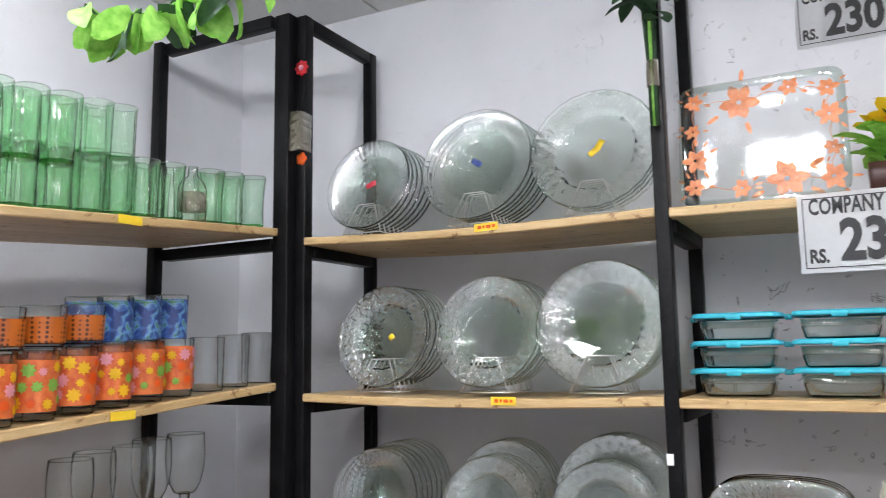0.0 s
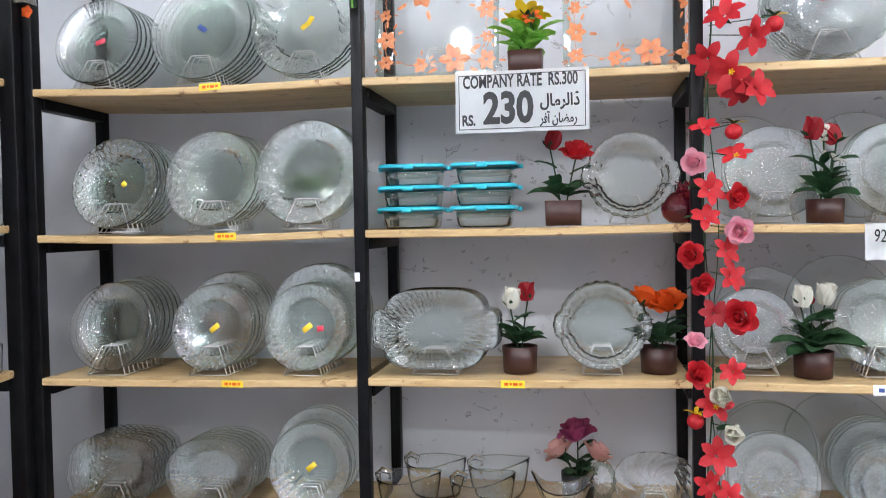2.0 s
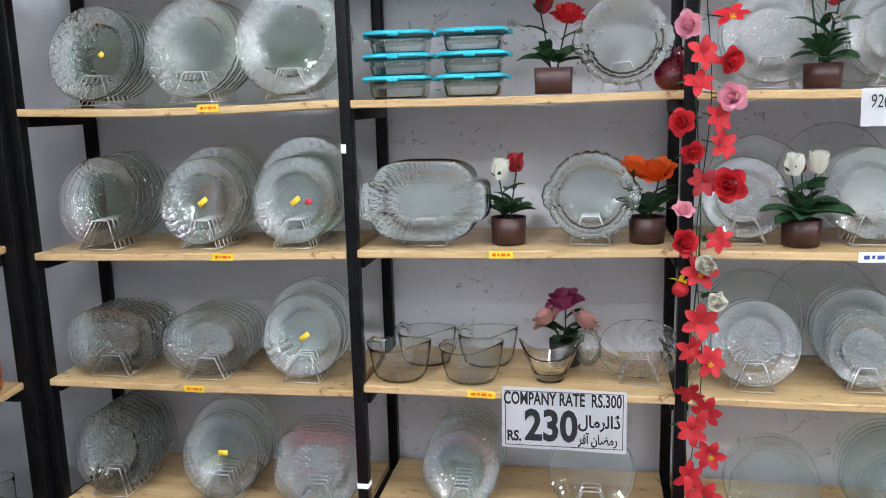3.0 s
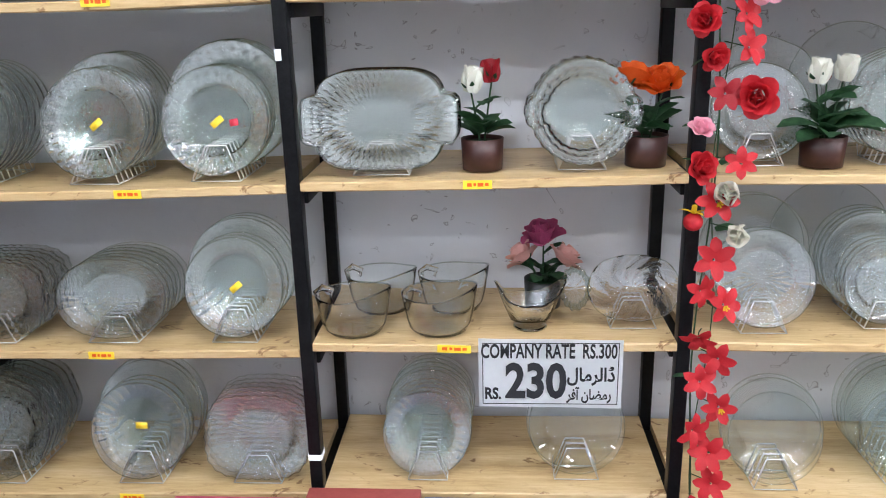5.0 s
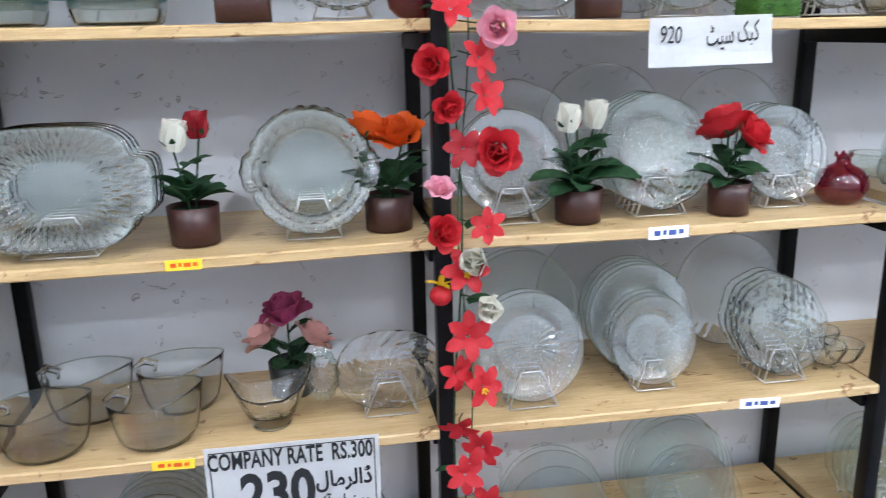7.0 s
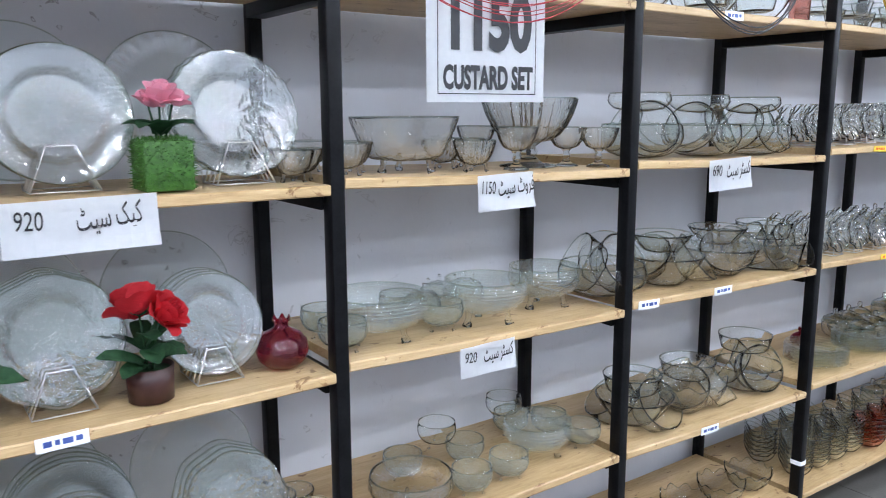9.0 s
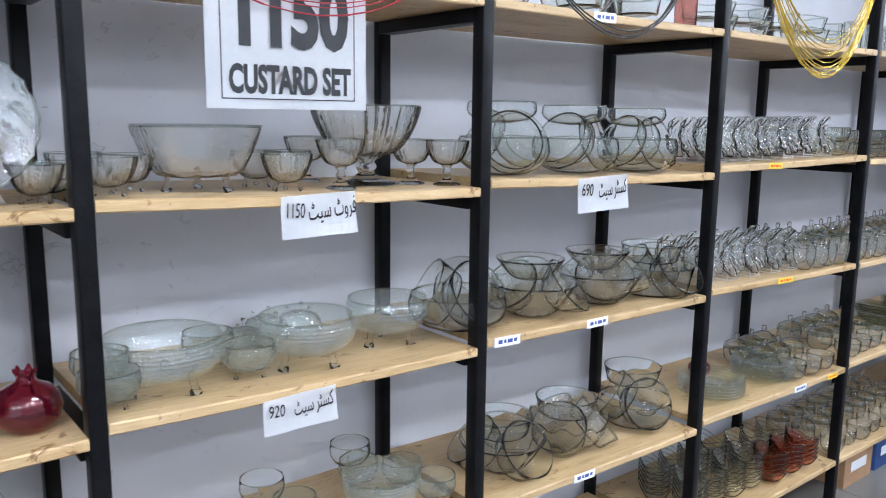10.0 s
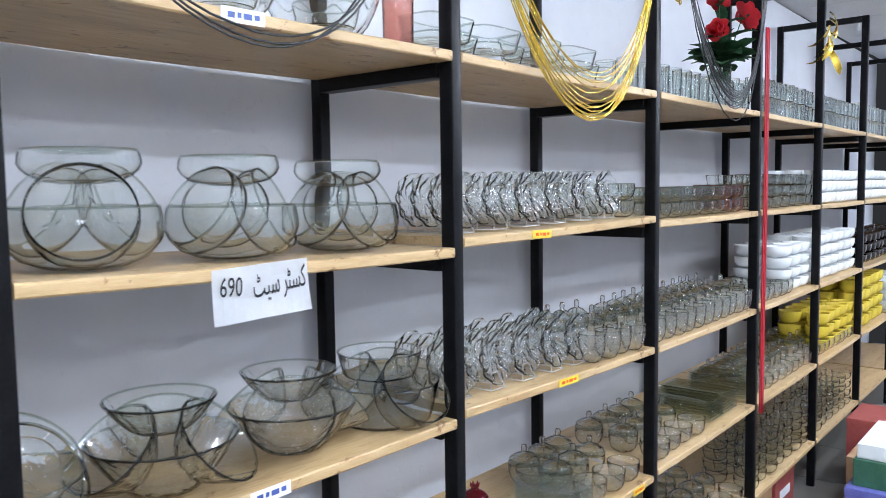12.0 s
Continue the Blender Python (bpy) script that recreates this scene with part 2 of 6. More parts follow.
PEACH = cloth("peach_petal", (0.66, 0.33, 0.29), (0.75, 0.45, 0.40))
WHITEP = cloth("white_petal", (0.74, 0.72, 0.62), (0.83, 0.82, 0.74))
ORANGEP = cloth("orange_petal", (0.72, 0.085, 0.01), (0.84, 0.16, 0.02))
YELLOWP = cloth("yellow_petal", (0.82, 0.50, 0.01), (0.88, 0.62, 0.04))
TEAL = mottled("teal_plastic", (0.008, 0.33, 0.42), (0.015, 0.42, 0.52), 0.33, 30, relief=0.05)
REDPAINT = mottled("red_sticker", (0.62, 0.03, 0.06), (0.72, 0.06, 0.09), 0.4, 60)
BLUEINK = mottled("blue_sticker", (0.03, 0.06, 0.22), (0.06, 0.10, 0.32), 0.4, 60)
FLORAL = mottled("orange_flower_print", (0.58, 0.14, 0.035), (0.74, 0.30, 0.13), 0.35, 45, relief=0)
CLEAR = glass_material("clear_glass", (0.982, 0.991, 0.986), 0.0, scale=14, relief=0.08, gloss=0.03, bend=1.0, ior=1.19)
# rim glass: the darker tint paints in the dark line that bent light leaves
EDGEG = glass_material("glass_edge", (0.80, 0.85, 0.82), 0.0, scale=20, relief=0.1, gloss=0.10)
CUT = glass_material("cut_glass", (0.988, 0.996, 0.992), 0.0, pattern="cut", scale=60, relief=0.45, gloss=0.11, bend=1.0, ior=1.2)
BARK = glass_material("ripple_glass", (0.982, 0.993, 0.986), 0.0, scale=70, relief=0.5, gloss=0.09, bend=1.0, ior=1.22)
PLATEG = glass_material("plate_glass", (0.952, 0.964, 0.957), 0.0, scale=16, relief=0.02, gloss=0.03)
PANEG = glass_material("platter_glass", (0.965, 0.975, 0.97), 0.012, scale=120, relief=0.06, gloss=0.02)
THIN = glass_material("thin_clear_glass", (0.97, 0.99, 0.98), 0.0, scale=14, relief=0.05, gloss=0.03, bend=1.0, ior=1.3)
RIMG = glass_material("beaded_rim_glass", (0.975, 0.986, 0.98), 0.0, scale=40, relief=0.05, gloss=0.07, bend=1.0, ior=1.42)
PATTERNG = glass_material("pressed_plate_glass", (0.97, 0.982, 0.976), 0.0, pattern="hobnail", scale=75, relief=0.3, gloss=0.06, bend=1.0, ior=1.3)
PALEG = glass_material("pale_blue_glass", (0.975, 0.985, 0.985), 0.012, (0.76, 0.86, 0.88), pattern="hobnail", scale=110, relief=0.2, gloss=0.10, bend=1.0, ior=1.27)
FROST = glass_material("frosted_glass", (0.97, 0.99, 0.98), 0.07, (0.76, 0.84, 0.82), rough=0.05, pattern="cut", scale=75, relief=0.5, gloss=0.03, bend=1.0)
HOB = glass_material("hobnail_glass", (0.93, 0.955, 0.945), 0.07, (0.72, 0.78, 0.77), pattern="hobnail", scale=130, relief=0.9, gloss=0.12)
GREENG = glass_material("green_glass", (0.90, 0.98, 0.915), 0.0, scale=14, relief=0.10, gloss=0.05, bend=1.0, ior=1.22)
GREENBASE = glass_material("thick_green_glass", (0.30, 0.66, 0.36), 0.03, (0.05, 0.3, 0.08), scale=20, relief=0.1, gloss=0.06)
REDG = glass_material("ruby_glass", (0.58, 0.08, 0.14), 0.15, (0.48, 0.03, 0.10), scale=60, relief=0.3, gloss=0.06)
ROSEG = glass_material("rose_glass", (0.92, 0.72, 0.67), 0.0, pattern="cut", scale=60, gloss=0.03, bend=1.0)
AMBERG = glass_material("amber_glass", (0.80, 0.45, 0.24), 0.05, (0.6, 0.2, 0.08), scale=40, gloss=0.05)
MILK = mottled("white_opal_glass", (0.74, 0.76, 0.76), (0.80, 0.82, 0.82), 0.18, 10, relief=0.02)
SMOKE = glass_material("dark_brown_glass", (0.20, 0.12, 0.09), 0.25, (0.06, 0.03, 0.02), scale=30)
YELLOWC = mottled("yellow_ceramic", (0.62, 0.46, 0.03), (0.72, 0.56, 0.07), 0.25, 12, relief=0.03)
GOLD = mottled("gold_tinsel", (0.70, 0.46, 0.05), (0.85, 0.62, 0.12), 0.25, 60, metal=0.85)
BLACKP = mottled("black_cord", (0.012, 0.012, 0.012), (0.03, 0.03, 0.03), 0.4, 60)
REDCORD = mottled("red_cord", (0.35, 0.008, 0.02), (0.48, 0.02, 0.03), 0.4, 60)
TAPE = glass_material("clear_tape", (0.80, 0.78, 0.70), 0.25, (0.5, 0.46, 0.36), scale=60)
BOXRED = mottled("red_carton", (0.27, 0.05, 0.045), (0.34, 0.075, 0.065), 0.5, 12)
BOXPINK = mottled("pink_carton", (0.44, 0.06, 0.10), (0.52, 0.09, 0.13), 0.5, 12)
BOXBLUE = mottled("blue_carton", (0.02, 0.06, 0.19), (0.035, 0.09, 0.25), 0.45, 12)
BOXNAVY = mottled("navy_carton", (0.012, 0.025, 0.10), (0.025, 0.045, 0.14), 0.45, 12)
BOXVIOLET = mottled("violet_carton", (0.10, 0.11, 0.36), (0.15, 0.16, 0.45), 0.5, 12)
BOXGREEN = mottled("dark_green_carton", (0.02, 0.09, 0.05), (0.04, 0.13, 0.08), 0.5, 12)
CARD = mottled("brown_carton", (0.36, 0.20, 0.10), (0.45, 0.27, 0.15), 0.7, 10)


# ---- mesh helpers ----
def mesh_of(bm, name, smooth=True):
    bmesh.ops.recalc_face_normals(bm, faces=bm.faces)
    me = bpy.data.meshes.new(name)
    bm.to_mesh(me)
    bm.free()
    if smooth:
        me.polygons.foreach_set("use_smooth", [True] * len(me.polygons))
    return me


RECOLOURED = {}


def part(name, data, material, parent=None, label="", at=None, smooth=True):
    """One mesh object, under a thing or on its own. data: a bmesh, or a mesh that alike parts share."""
    me = data if isinstance(data, bpy.types.Mesh) else mesh_of(data, name, smooth)
    if not me.materials:
        me.materials.append(material)
        if material in (CLEAR, CUT, BARK, THIN):
            me.materials.append(EDGEG)
    elif material and me.materials[0] != material and isinstance(data, bpy.types.Mesh):
        key = (me.name, material.name)
        if key not in RECOLOURED:
            RECOLOURED[key] = me.copy()
            RECOLOURED[key].materials[0] = material
        me = RECOLOURED[key]
    ob = new(name, me)
    if parent:
        ob.parent = parent
    if at is not None:
        ob.matrix_basis = at
    if label:
        ob["label"] = label
    return ob


def thing(name, label, category, at=None, group="", kind=""):
    ob = new(name)
    ob.empty_display_size = 0.05
    if at is not None:
        ob.matrix_basis = at
    return tagged(ob, label, category, group, kind)


def box(bm, x0, y0, z0, x1, y1, z1, bevel=0.0):
    geo = bmesh.ops.create_cube(bm, size=1.0, matrix=Matrix.LocRotScale(((x0 + x1) / 2, (y0 + y1) / 2, (z0 + z1) / 2), None, (x1 - x0, y1 - y0, z1 - z0)))
    if bevel:
        edges = {e for v in geo["verts"] for e in v.link_edges}
        bmesh.ops.bevel(bm, geom=list(edges), offset=bevel, segments=2, affect="EDGES", profile=0.5)
    return bm


def boxed(*a, bevel=0.0):
    return box(bmesh.new(), *a, bevel=bevel)


def tube(bm, pts, r, sides=6, closed=False):
    pts = [Vector(p) for p in pts]
    rings = []
    n = len(pts)
    for i, p in enumerate(pts):
        a = pts[(i - 1) % n] if closed else pts[max(i - 1, 0)]
        b = pts[(i + 1) % n] if closed else pts[min(i + 1, n - 1)]
        d = (b - a).normalized()
        side = d.cross(Vector((0, 0, 1)) if abs(d.z) < 0.9 else Vector((0, 1, 0))).normalized()
        up = side.cross(d)
        rr = r[i] if isinstance(r, (list, tuple)) else r
        rings.append([bm.verts.new(p + rr * (cos(tau * k / sides) * side + sin(tau * k / sides) * up)) for k in range(sides)])
    for i in range(n if closed else n - 1):
        a, b = rings[i], rings[(i + 1) % n]
        for k in range(sides):
            bm.faces.new((a[k], a[(k + 1) % sides], b[(k + 1) % sides], b[k]))
    if not closed:
        bm.faces.new(rings[0][::-1]), bm.faces.new(rings[-1])
    return bm


def shell(prof, thick, rho, seg=64, lift=None, swell=None, relief=None):
    """A thin-walled vessel or plate about the z axis. prof: (fraction of the radius, height) from the middle out; rho: radius by angle, in metres;
    The lip takes the second material, if there is one. lift: height added at a fraction and an angle; swell: radius added on the outside alone; relief: height added on the upper face alone."""
    bm = bmesh.new()
    n = len(prof)
    layers = []
    mean = sum(rho(tau * k / 16) for k in range(16)) / 16
    nrm = []
    for i in range(n):
        a, b = prof[max(i - 1, 0)], prof[min(i + 1, n - 1)]
        d = Vector(((b[0] - a[0]) * mean, b[1] - a[1])).normalized()
        nrm.append((-d.y, d.x))
    for inner in (0, 1):
        rings = []
        for i, (f, z) in enumerate(prof):
            t = thick * inner * (0.55 if i == n - 1 else 1.0)
            dr, dz = nrm[i][0] * t, nrm[i][1] * t
            if f == 0:
                rings.append([bm.verts.new((0, 0, z + t))])
                continue
            ring = []
            for k in range(seg):
                th = tau * k / seg
                r = f * rho(th) + dr + (swell(i / (n - 1), th) if swell and not inner else 0)
                zz = z + dz + (lift(f, th) if lift else 0) + (relief(f, th) if relief and inner else 0)
                ring.append(bm.verts.new((r * cos(th), r * sin(th), zz)))
            rings.append(ring)
        layers.append(rings)
    for rings in layers:
        for i in range(n - 1):
            a, b = rings[i], rings[i + 1]
            for k in range(seg):
                j = (k + 1) % seg
                if len(a) == 1:
                    bm.faces.new((a[0], b[k], b[j]))
                else:
                    bm.faces.new((a[k], a[j], b[j], b[k])).material_index = int(i == n - 2)
    a, b = layers[0][-1], layers[1][-1]
    for k in range(seg):
        j = (k + 1) % seg
        bm.faces.new((a[k], a[j], b[j], b[k])).material_index = 1
    return bm


def edged(me, zone, edge):
    """Gives the faces for which zone(centre) holds the look of a glass edge seen end on."""
    me.materials.append(edge)
    for q in me.polygons:
        if zone(q.center):
            q.material_index = len(me.materials) - 1
    return me


def round_rho(r, n=0, a=0.0):
    return lambda th: r * (1 + a * cos(n * th))


def rect_rho(a, b, p=4.0, n=0, s=0.0):
    return lambda th: (abs(cos(th) / a) ** p + abs(sin(th) / b) ** p) ** (-1 / p) * (1 + s * cos(n * th))


def lettering(body, size, x_scale=1.0, weight=0.0, align="CENTER"):
    """A flat mesh of a line of writing in the built-in font, lying in x and y."""
    c = bpy.data.curves.new("writing", "FONT")
    c.body, c.size, c.align_x, c.align_y, c.offset, c.extrude, c.resolution_u = body, size, align, "CENTER", weight, 0.0002, 3
    ob = bpy.data.objects.new("writing", c)
    scene.collection.objects.link(ob)
    dg = bpy.context.evaluated_depsgraph_get()
    me = bpy.data.meshes.new_from_object(ob.evaluated_get(dg))
    bpy.data.objects.remove(ob)
    bpy.data.curves.remove(c)
    me.transform(Matrix.Diagonal((x_scale, 1, 1, 1)))
    me.materials.clear()
    return me


# ---- setting ----
def slab(name, label, *a, material=PAINT):
    return tagged(part(name, boxed(*a), material, smooth=False), label, name.split("_")[0], kind="structure")


def back_wall():
    bm = boxed(LEFT - 0.15, 0, 0, FAR + 0.15, 0.15, CEIL)
    for v in bm.verts:
        v.co.y += wall_y(v.co.x)
    tagged(part("wall_back", bm, PAINT, smooth=False), "light lilac-grey painted plaster wall with scuffs", "wall", kind="structure")


back_wall()
slab("wall_left", "light lilac-grey painted plaster side wall", LEFT - 0.15, NEAR, 0, LEFT, WALL, CEIL)
slab("wall_far", "grey painted plaster end wall", FAR, NEAR, 0, FAR + 0.15, WALL, CEIL)
# the front wall is added out of view; its pale paint throws light back
slab("wall_front", "light painted plaster wall across the shop", LEFT - 0.15, NEAR - 0.15, 0, FAR + 0.15, NEAR, CEIL)


def ceiling():
    bm = bmesh.new()
    box(bm, LEFT - 0.15, NEAR - 0.15, CEIL + 0.012, FAR + 0.15, WALL + 0.15, CEIL + 0.12)
    x = LEFT
    while x < FAR:
        y = NEAR
        while y < WALL:
            box(bm, x + 0.004, y + 0.004, CEIL, min(x + 0.6, FAR) - 0.004, min(y + 0.6, WALL) - 0.004, CEIL + 0.013)
            y += 0.6
        x += 0.6
    tagged(part("ceiling", bm, CEILING_M, smooth=False), "white panelled ceiling with narrow joints", "ceiling", kind="structure")


ceiling()
floor_ob = tagged(part("floor", boxed(LEFT - 0.15, NEAR - 0.15, -0.12, FAR + 0.15, WALL + 0.15, -0.006), TILE_M, smooth=False), "beige tiled shop floor", "floor", kind="structure")


def ceiling_lights():
    r = 0.085
    rim = [(0.985, -0.004), (1.0, -0.012), (1.10, -0.014), (1.18, -0.010), (1.22, 0.0)]
    ring = mesh_of(shell(rim, 0.002, round_rho(r), 32), "bezel")
    disc = mesh_of(shell([(0, -0.045), (0.35, -0.042), (0.65, -0.033), (0.85, -0.022), (0.96, -0.010), (0.98, -0.006)], 0.002, round_rho(r), 28), "diffuser")
    glows = {}
    for x, y, watts in LAMPS:
        if watts not in glows:
            glow, nt, p, _ = nodes_of("lamp_glow")
            p.inputs["Emission Color"].default_value = (0.86, 0.94, 1.06, 1)
            p.inputs["Emission Strength"].default_value = watts / (1.3 * pi * pi * r * r)
            glows[watts] = glow
        t = thing("ceiling_light", "round white ceiling panel lamp, switched on", "light", pose(x, y, CEIL), "ceiling lamps")
        part("bezel", ring, MILK, t)
        part("diffuser", disc, glows[watts], t)


ceiling_lights()


# ---- racks ----
def rack_frame(x, top=2.575):
    t = thing("rack_frame", "black enamelled square-tube steel shelving frame against the wall", "shelf frame", pose(x, 0, 0), "shelving frames")
    rear = wall_y(x) - 0.022
    part("front_post", boxed(-0.016, FRONT - 0.002, 0, 0.016, FRONT + 0.036, top, bevel=0.003), STEEL, t)
    part("back_post", boxed(-0.016, rear - 0.035, 0, 0.016, rear, top, bevel=0.003), STEEL, t)
    part("top_bar", boxed(-0.0155, FRONT + 0.0365, top - 0.036, 0.0155, rear - 0.0355, top - 0.001, bevel=0.003), STEEL, t)
    for z in (min(shelf(k, x - 0.02), shelf(k, x + 0.02)) - BOARD for k in TOP):
        part("cross_arm", boxed(-0.024, FRONT + 0.0368, z - 0.032, 0.024, rear - 0.0358, z - 0.0005, bevel=0.002), STEEL, t)
    return t


for px in POSTS:
    rack_frame(px)


def board_mesh(length, depth, sag=0.004):
    """A pine board with a slightly uneven front edge that sags a little between its ends."""
    bm = bmesh.new()
    nx, rows = 28, []
    for i in range(nx + 1):
        u = i / nx
        x = (u - 0.5) * length
        d = -sag * sin(pi * u)
        w = 0.0012 * noise.noise((x * 9, length * 3.1, 0))
        c = 0.0022 * max(0, noise.noise((x * 23, length, 2)) - 0.25)
        ring = [(x, w, d + 0.002), (x, w + 0.003, d - c), (x, depth, d), (x, depth, d - BOARD), (x, w + 0.003, d - BOARD), (x, w, d - BOARD + 0.003)]
        ring[0] = (x, w, d - 0.003 - c)
        rows.append([bm.verts.new(p) for p in ring])
    for a, b in zip(rows, rows[1:]):
        for k in range(6):
            bm.faces.new((a[k], a[(k + 1) % 6], b[(k + 1) % 6], b[k]))
    bm.faces.new(rows[0][::-1]), bm.faces.new(rows[-1])
    return bm


for i, (a, b) in enumerate(zip(POSTS, POSTS[1:])):
    for lvl in TOP:
        sag = 0.010 if (i == 0 and lvl >= 4) else 0.003
        ob = part("shelf_board", board_mesh(b - a - 0.034, wall_y((a + b) / 2) - FRONT - 0.032, sag), WOOD, at=pose((a + b) / 2, FRONT - 0.004, shelf(lvl, (a + b) / 2), 0, math.degrees(math.atan((shelf(lvl, a) - shelf(lvl, b - 0.001)) / (b - a))), 0), smooth=False)
        tagged(ob, "pale pine shelf board with scuffed front edge", "shelf board", "shelf boards")


# ---- glassware and flowers: kinds of things ----
PLATE = [(0, 0), (0.2, 0.0), (0.4, 0.0), (0.50, 0.0), (0.53, 0.0), (0.56, 0.0), (0.59, 0.001), (0.62, 0.003), (0.67, 0.008), (0.705, 0.0105), (0.74, 0.012), (0.78, 0.0136), (0.82, 0.015), (0.86, 0.0166), (0.9, 0.018), (0.94, 0.0196), (0.965, 0.0206), (0.982, 0.0214), (1, 0.022)]
ROUGH = PLATE[:3] + PLATE[5:6] + PLATE[7:9] + PLATE[10:17:2] + PLATE[-2:]
DISH = [(0, 0), (0.35, 0.0), (0.52, 0.0), (0.6, 0.0), (0.64, 0.002), (0.68, 0.006), (0.72, 0.014), (0.76, 0.022), (0.8, 0.029), (0.84, 0.034), (0.88, 0.0375), (0.92, 0.040), (0.96, 0.042), (1, 0.043)]
DEEP = DISH[::2] + DISH[-1:]
DISH = DISH[:1] + [(a[0] + (b[0] - a[0]) * s, a[1] + (b[1] - a[1]) * s) for a, b in zip(DISH, DISH[1:]) for s in ((1 / 3, 2 / 3, 1) if a[0] < 0.6 else (0.5, 1))]


def rimmed(f, lo, hi):
    """1 on a band of the radius, falling to 0 beside it."""
    return max(0.0, 1 - abs((f - (lo + hi) / 2) / ((hi - lo) / 2)) ** 4) if lo < f < hi else 0.0


@lru_cache(None)
def plate_mesh(kind, r, ry=0.0, fine=True):
    """A pressed-glass plate; its pattern stands on the upper face. fine: the full pattern, for the foremost of a stack."""
    ry = ry or r
    seg, prof, relief, lift = 72, PLATE, None, None
    rho = round_rho(r)
    ring = lambda f: 0.0022 * rimmed(f, 0.50, 0.60)
    if kind == "ribbed":
        seg, relief = 144, lambda f, th: ring(f) + 0.003 * rimmed(f, 0.66, 0.98) * (0.5 + 0.5 * cos(48 * th))
    elif kind == "beaded":
        seg, rho, relief = 208, round_rho(r, 26, 0.004), lambda f, th: ring(f) + 0.0065 * max(0, 1 - ((f - 0.80) / 0.085) ** 2) * max(0, cos(26 * th)) + 0.004 * max(0, 1 - ((f - 0.94) / 0.05) ** 2) * max(0, -cos(26 * th))
    elif kind == "petal":
        seg, relief = 150, lambda f, th: ring(f) + 0.0045 * rimmed(f, 0.69, 0.96) * (0.5 + 0.5 * cos(30 * th))
    elif kind == "star":
        seg, relief = 120, lambda f, th: 0.004 * rimmed(f, 0.08, 0.56) * (0.5 + 0.5 * cos(24 * th)) + 0.003 * rimmed(f, 0.66, 0.98) * (0.5 + 0.5 * cos(40 * th))
    elif kind == "swirl":
        seg, rho, relief = 96, round_rho(r, 24, 0.014), lambda f, th: 0.005 * rimmed(f, 0.05, 1.0) * (0.5 + 0.5 * cos(12 * (th + 1.6 * f)))
    elif kind == "bumpy":
        seg, rho, relief = 96, round_rho(r, 8, 0.02), lambda f, th: 0.003 * rimmed(f, 0.3, 0.98) * (1 + cos(16 * th) * cos(26 * f))
    elif kind == "smooth":
        relief = lambda f, th: ring(f)
    elif kind == "oval":
        seg, rho, relief = 132, rect_rho(r, ry, 2.2, 22, 0.006), lambda f, th: ring(f) + 0.004 * rimmed(f, 0.62, 0.98) * (0.5 + 0.5 * cos(44 * th))
    elif kind == "octagon":
        seg, rho, relief = 112, rect_rho(r, ry, 3.0, 28, 0.018), lambda f, th: 0.003 * rimmed(f, 0.2, 0.98) * (1 + cos(28 * th) * cos(40 * f))
    elif kind == "handled":
        seg, prof = 352, [(f * 0.75 if f < 0.6 else 0.45 + (f - 0.6) * 1.375, z) for f, z in DISH]
        base = rect_rho(r * 0.84, ry, 3.6)
        rho = lambda th: base(th) + 0.19 * r * max(0.0, 1 - (abs(sin(th)) / 0.36) ** 6)
        relief = lambda f, th: sum(0.006 * max(0.0, 1 - ((f - c) / 0.075) ** 2) * max(0.0, cos(44 * th + pi * m)) for m, c in enumerate((0.50, 0.62, 0.74, 0.87))) + 0.002 * rimmed(f, 0.40, 0.46)
    elif kind == "pie":
        seg, prof = 208, DISH
        rho = lambda th: r * (1 + 0.012 * cos(26 * th) + 0.10 * max(0.0, 1 - (abs(sin(th)) / 0.3) ** 4))
        relief = lambda f, th: 0.0022 * (1 - cos(tau * f / 0.11)) * (0.25 < f < 0.86) + 0.005 * rimmed(f, 0.82, 0.99) * (0.5 + 0.5 * cos(26 * th))
    elif kind == "square":
        seg, prof = 96, [(0, 0), (0.4, 0), (0.7, 0), (0.8, 0.003), (0.9, 0.010), (1, 0.020)]
        rho = rect_rho(r, ry, 12)
    elif kind == "leaf":
        seg, rho, lift = 72, lambda th: r * (1 + 0.10 * max(0, cos(th - 0.7)) ** 8), lambda f, th: 0.004 * cos(9 * (th + 1.2 * f)) * min(1, 2 * f)
    if not fine:
        seg, prof = min(seg, 104), ROUGH if prof is PLATE else DEEP if kind in ("handled", "pie") else prof
    me = mesh_of(shell(prof, 0.0045, rho, seg, lift, None, relief), "plate")
    me.materials.append(PLATE_LOOK[kind][0])
    if kind in ("ribbed", "beaded", "petal", "pie", "handled"):
        me.materials.append(RIMG)
        for q in me.polygons:
            c = q.center
            q.material_index = int(math.hypot(c.x, c.y) > (0.44 if kind == "handled" else 0.645) * rho(math.atan2(c.y, c.x)))
    if kind in ("square", "leaf"):
        me.materials.append(EDGEG)
        return me
    return edged(me, lambda c: math.hypot(c.x, c.y) > 0.981 * rho(math.atan2(c.y, c.x)), EDGEG)


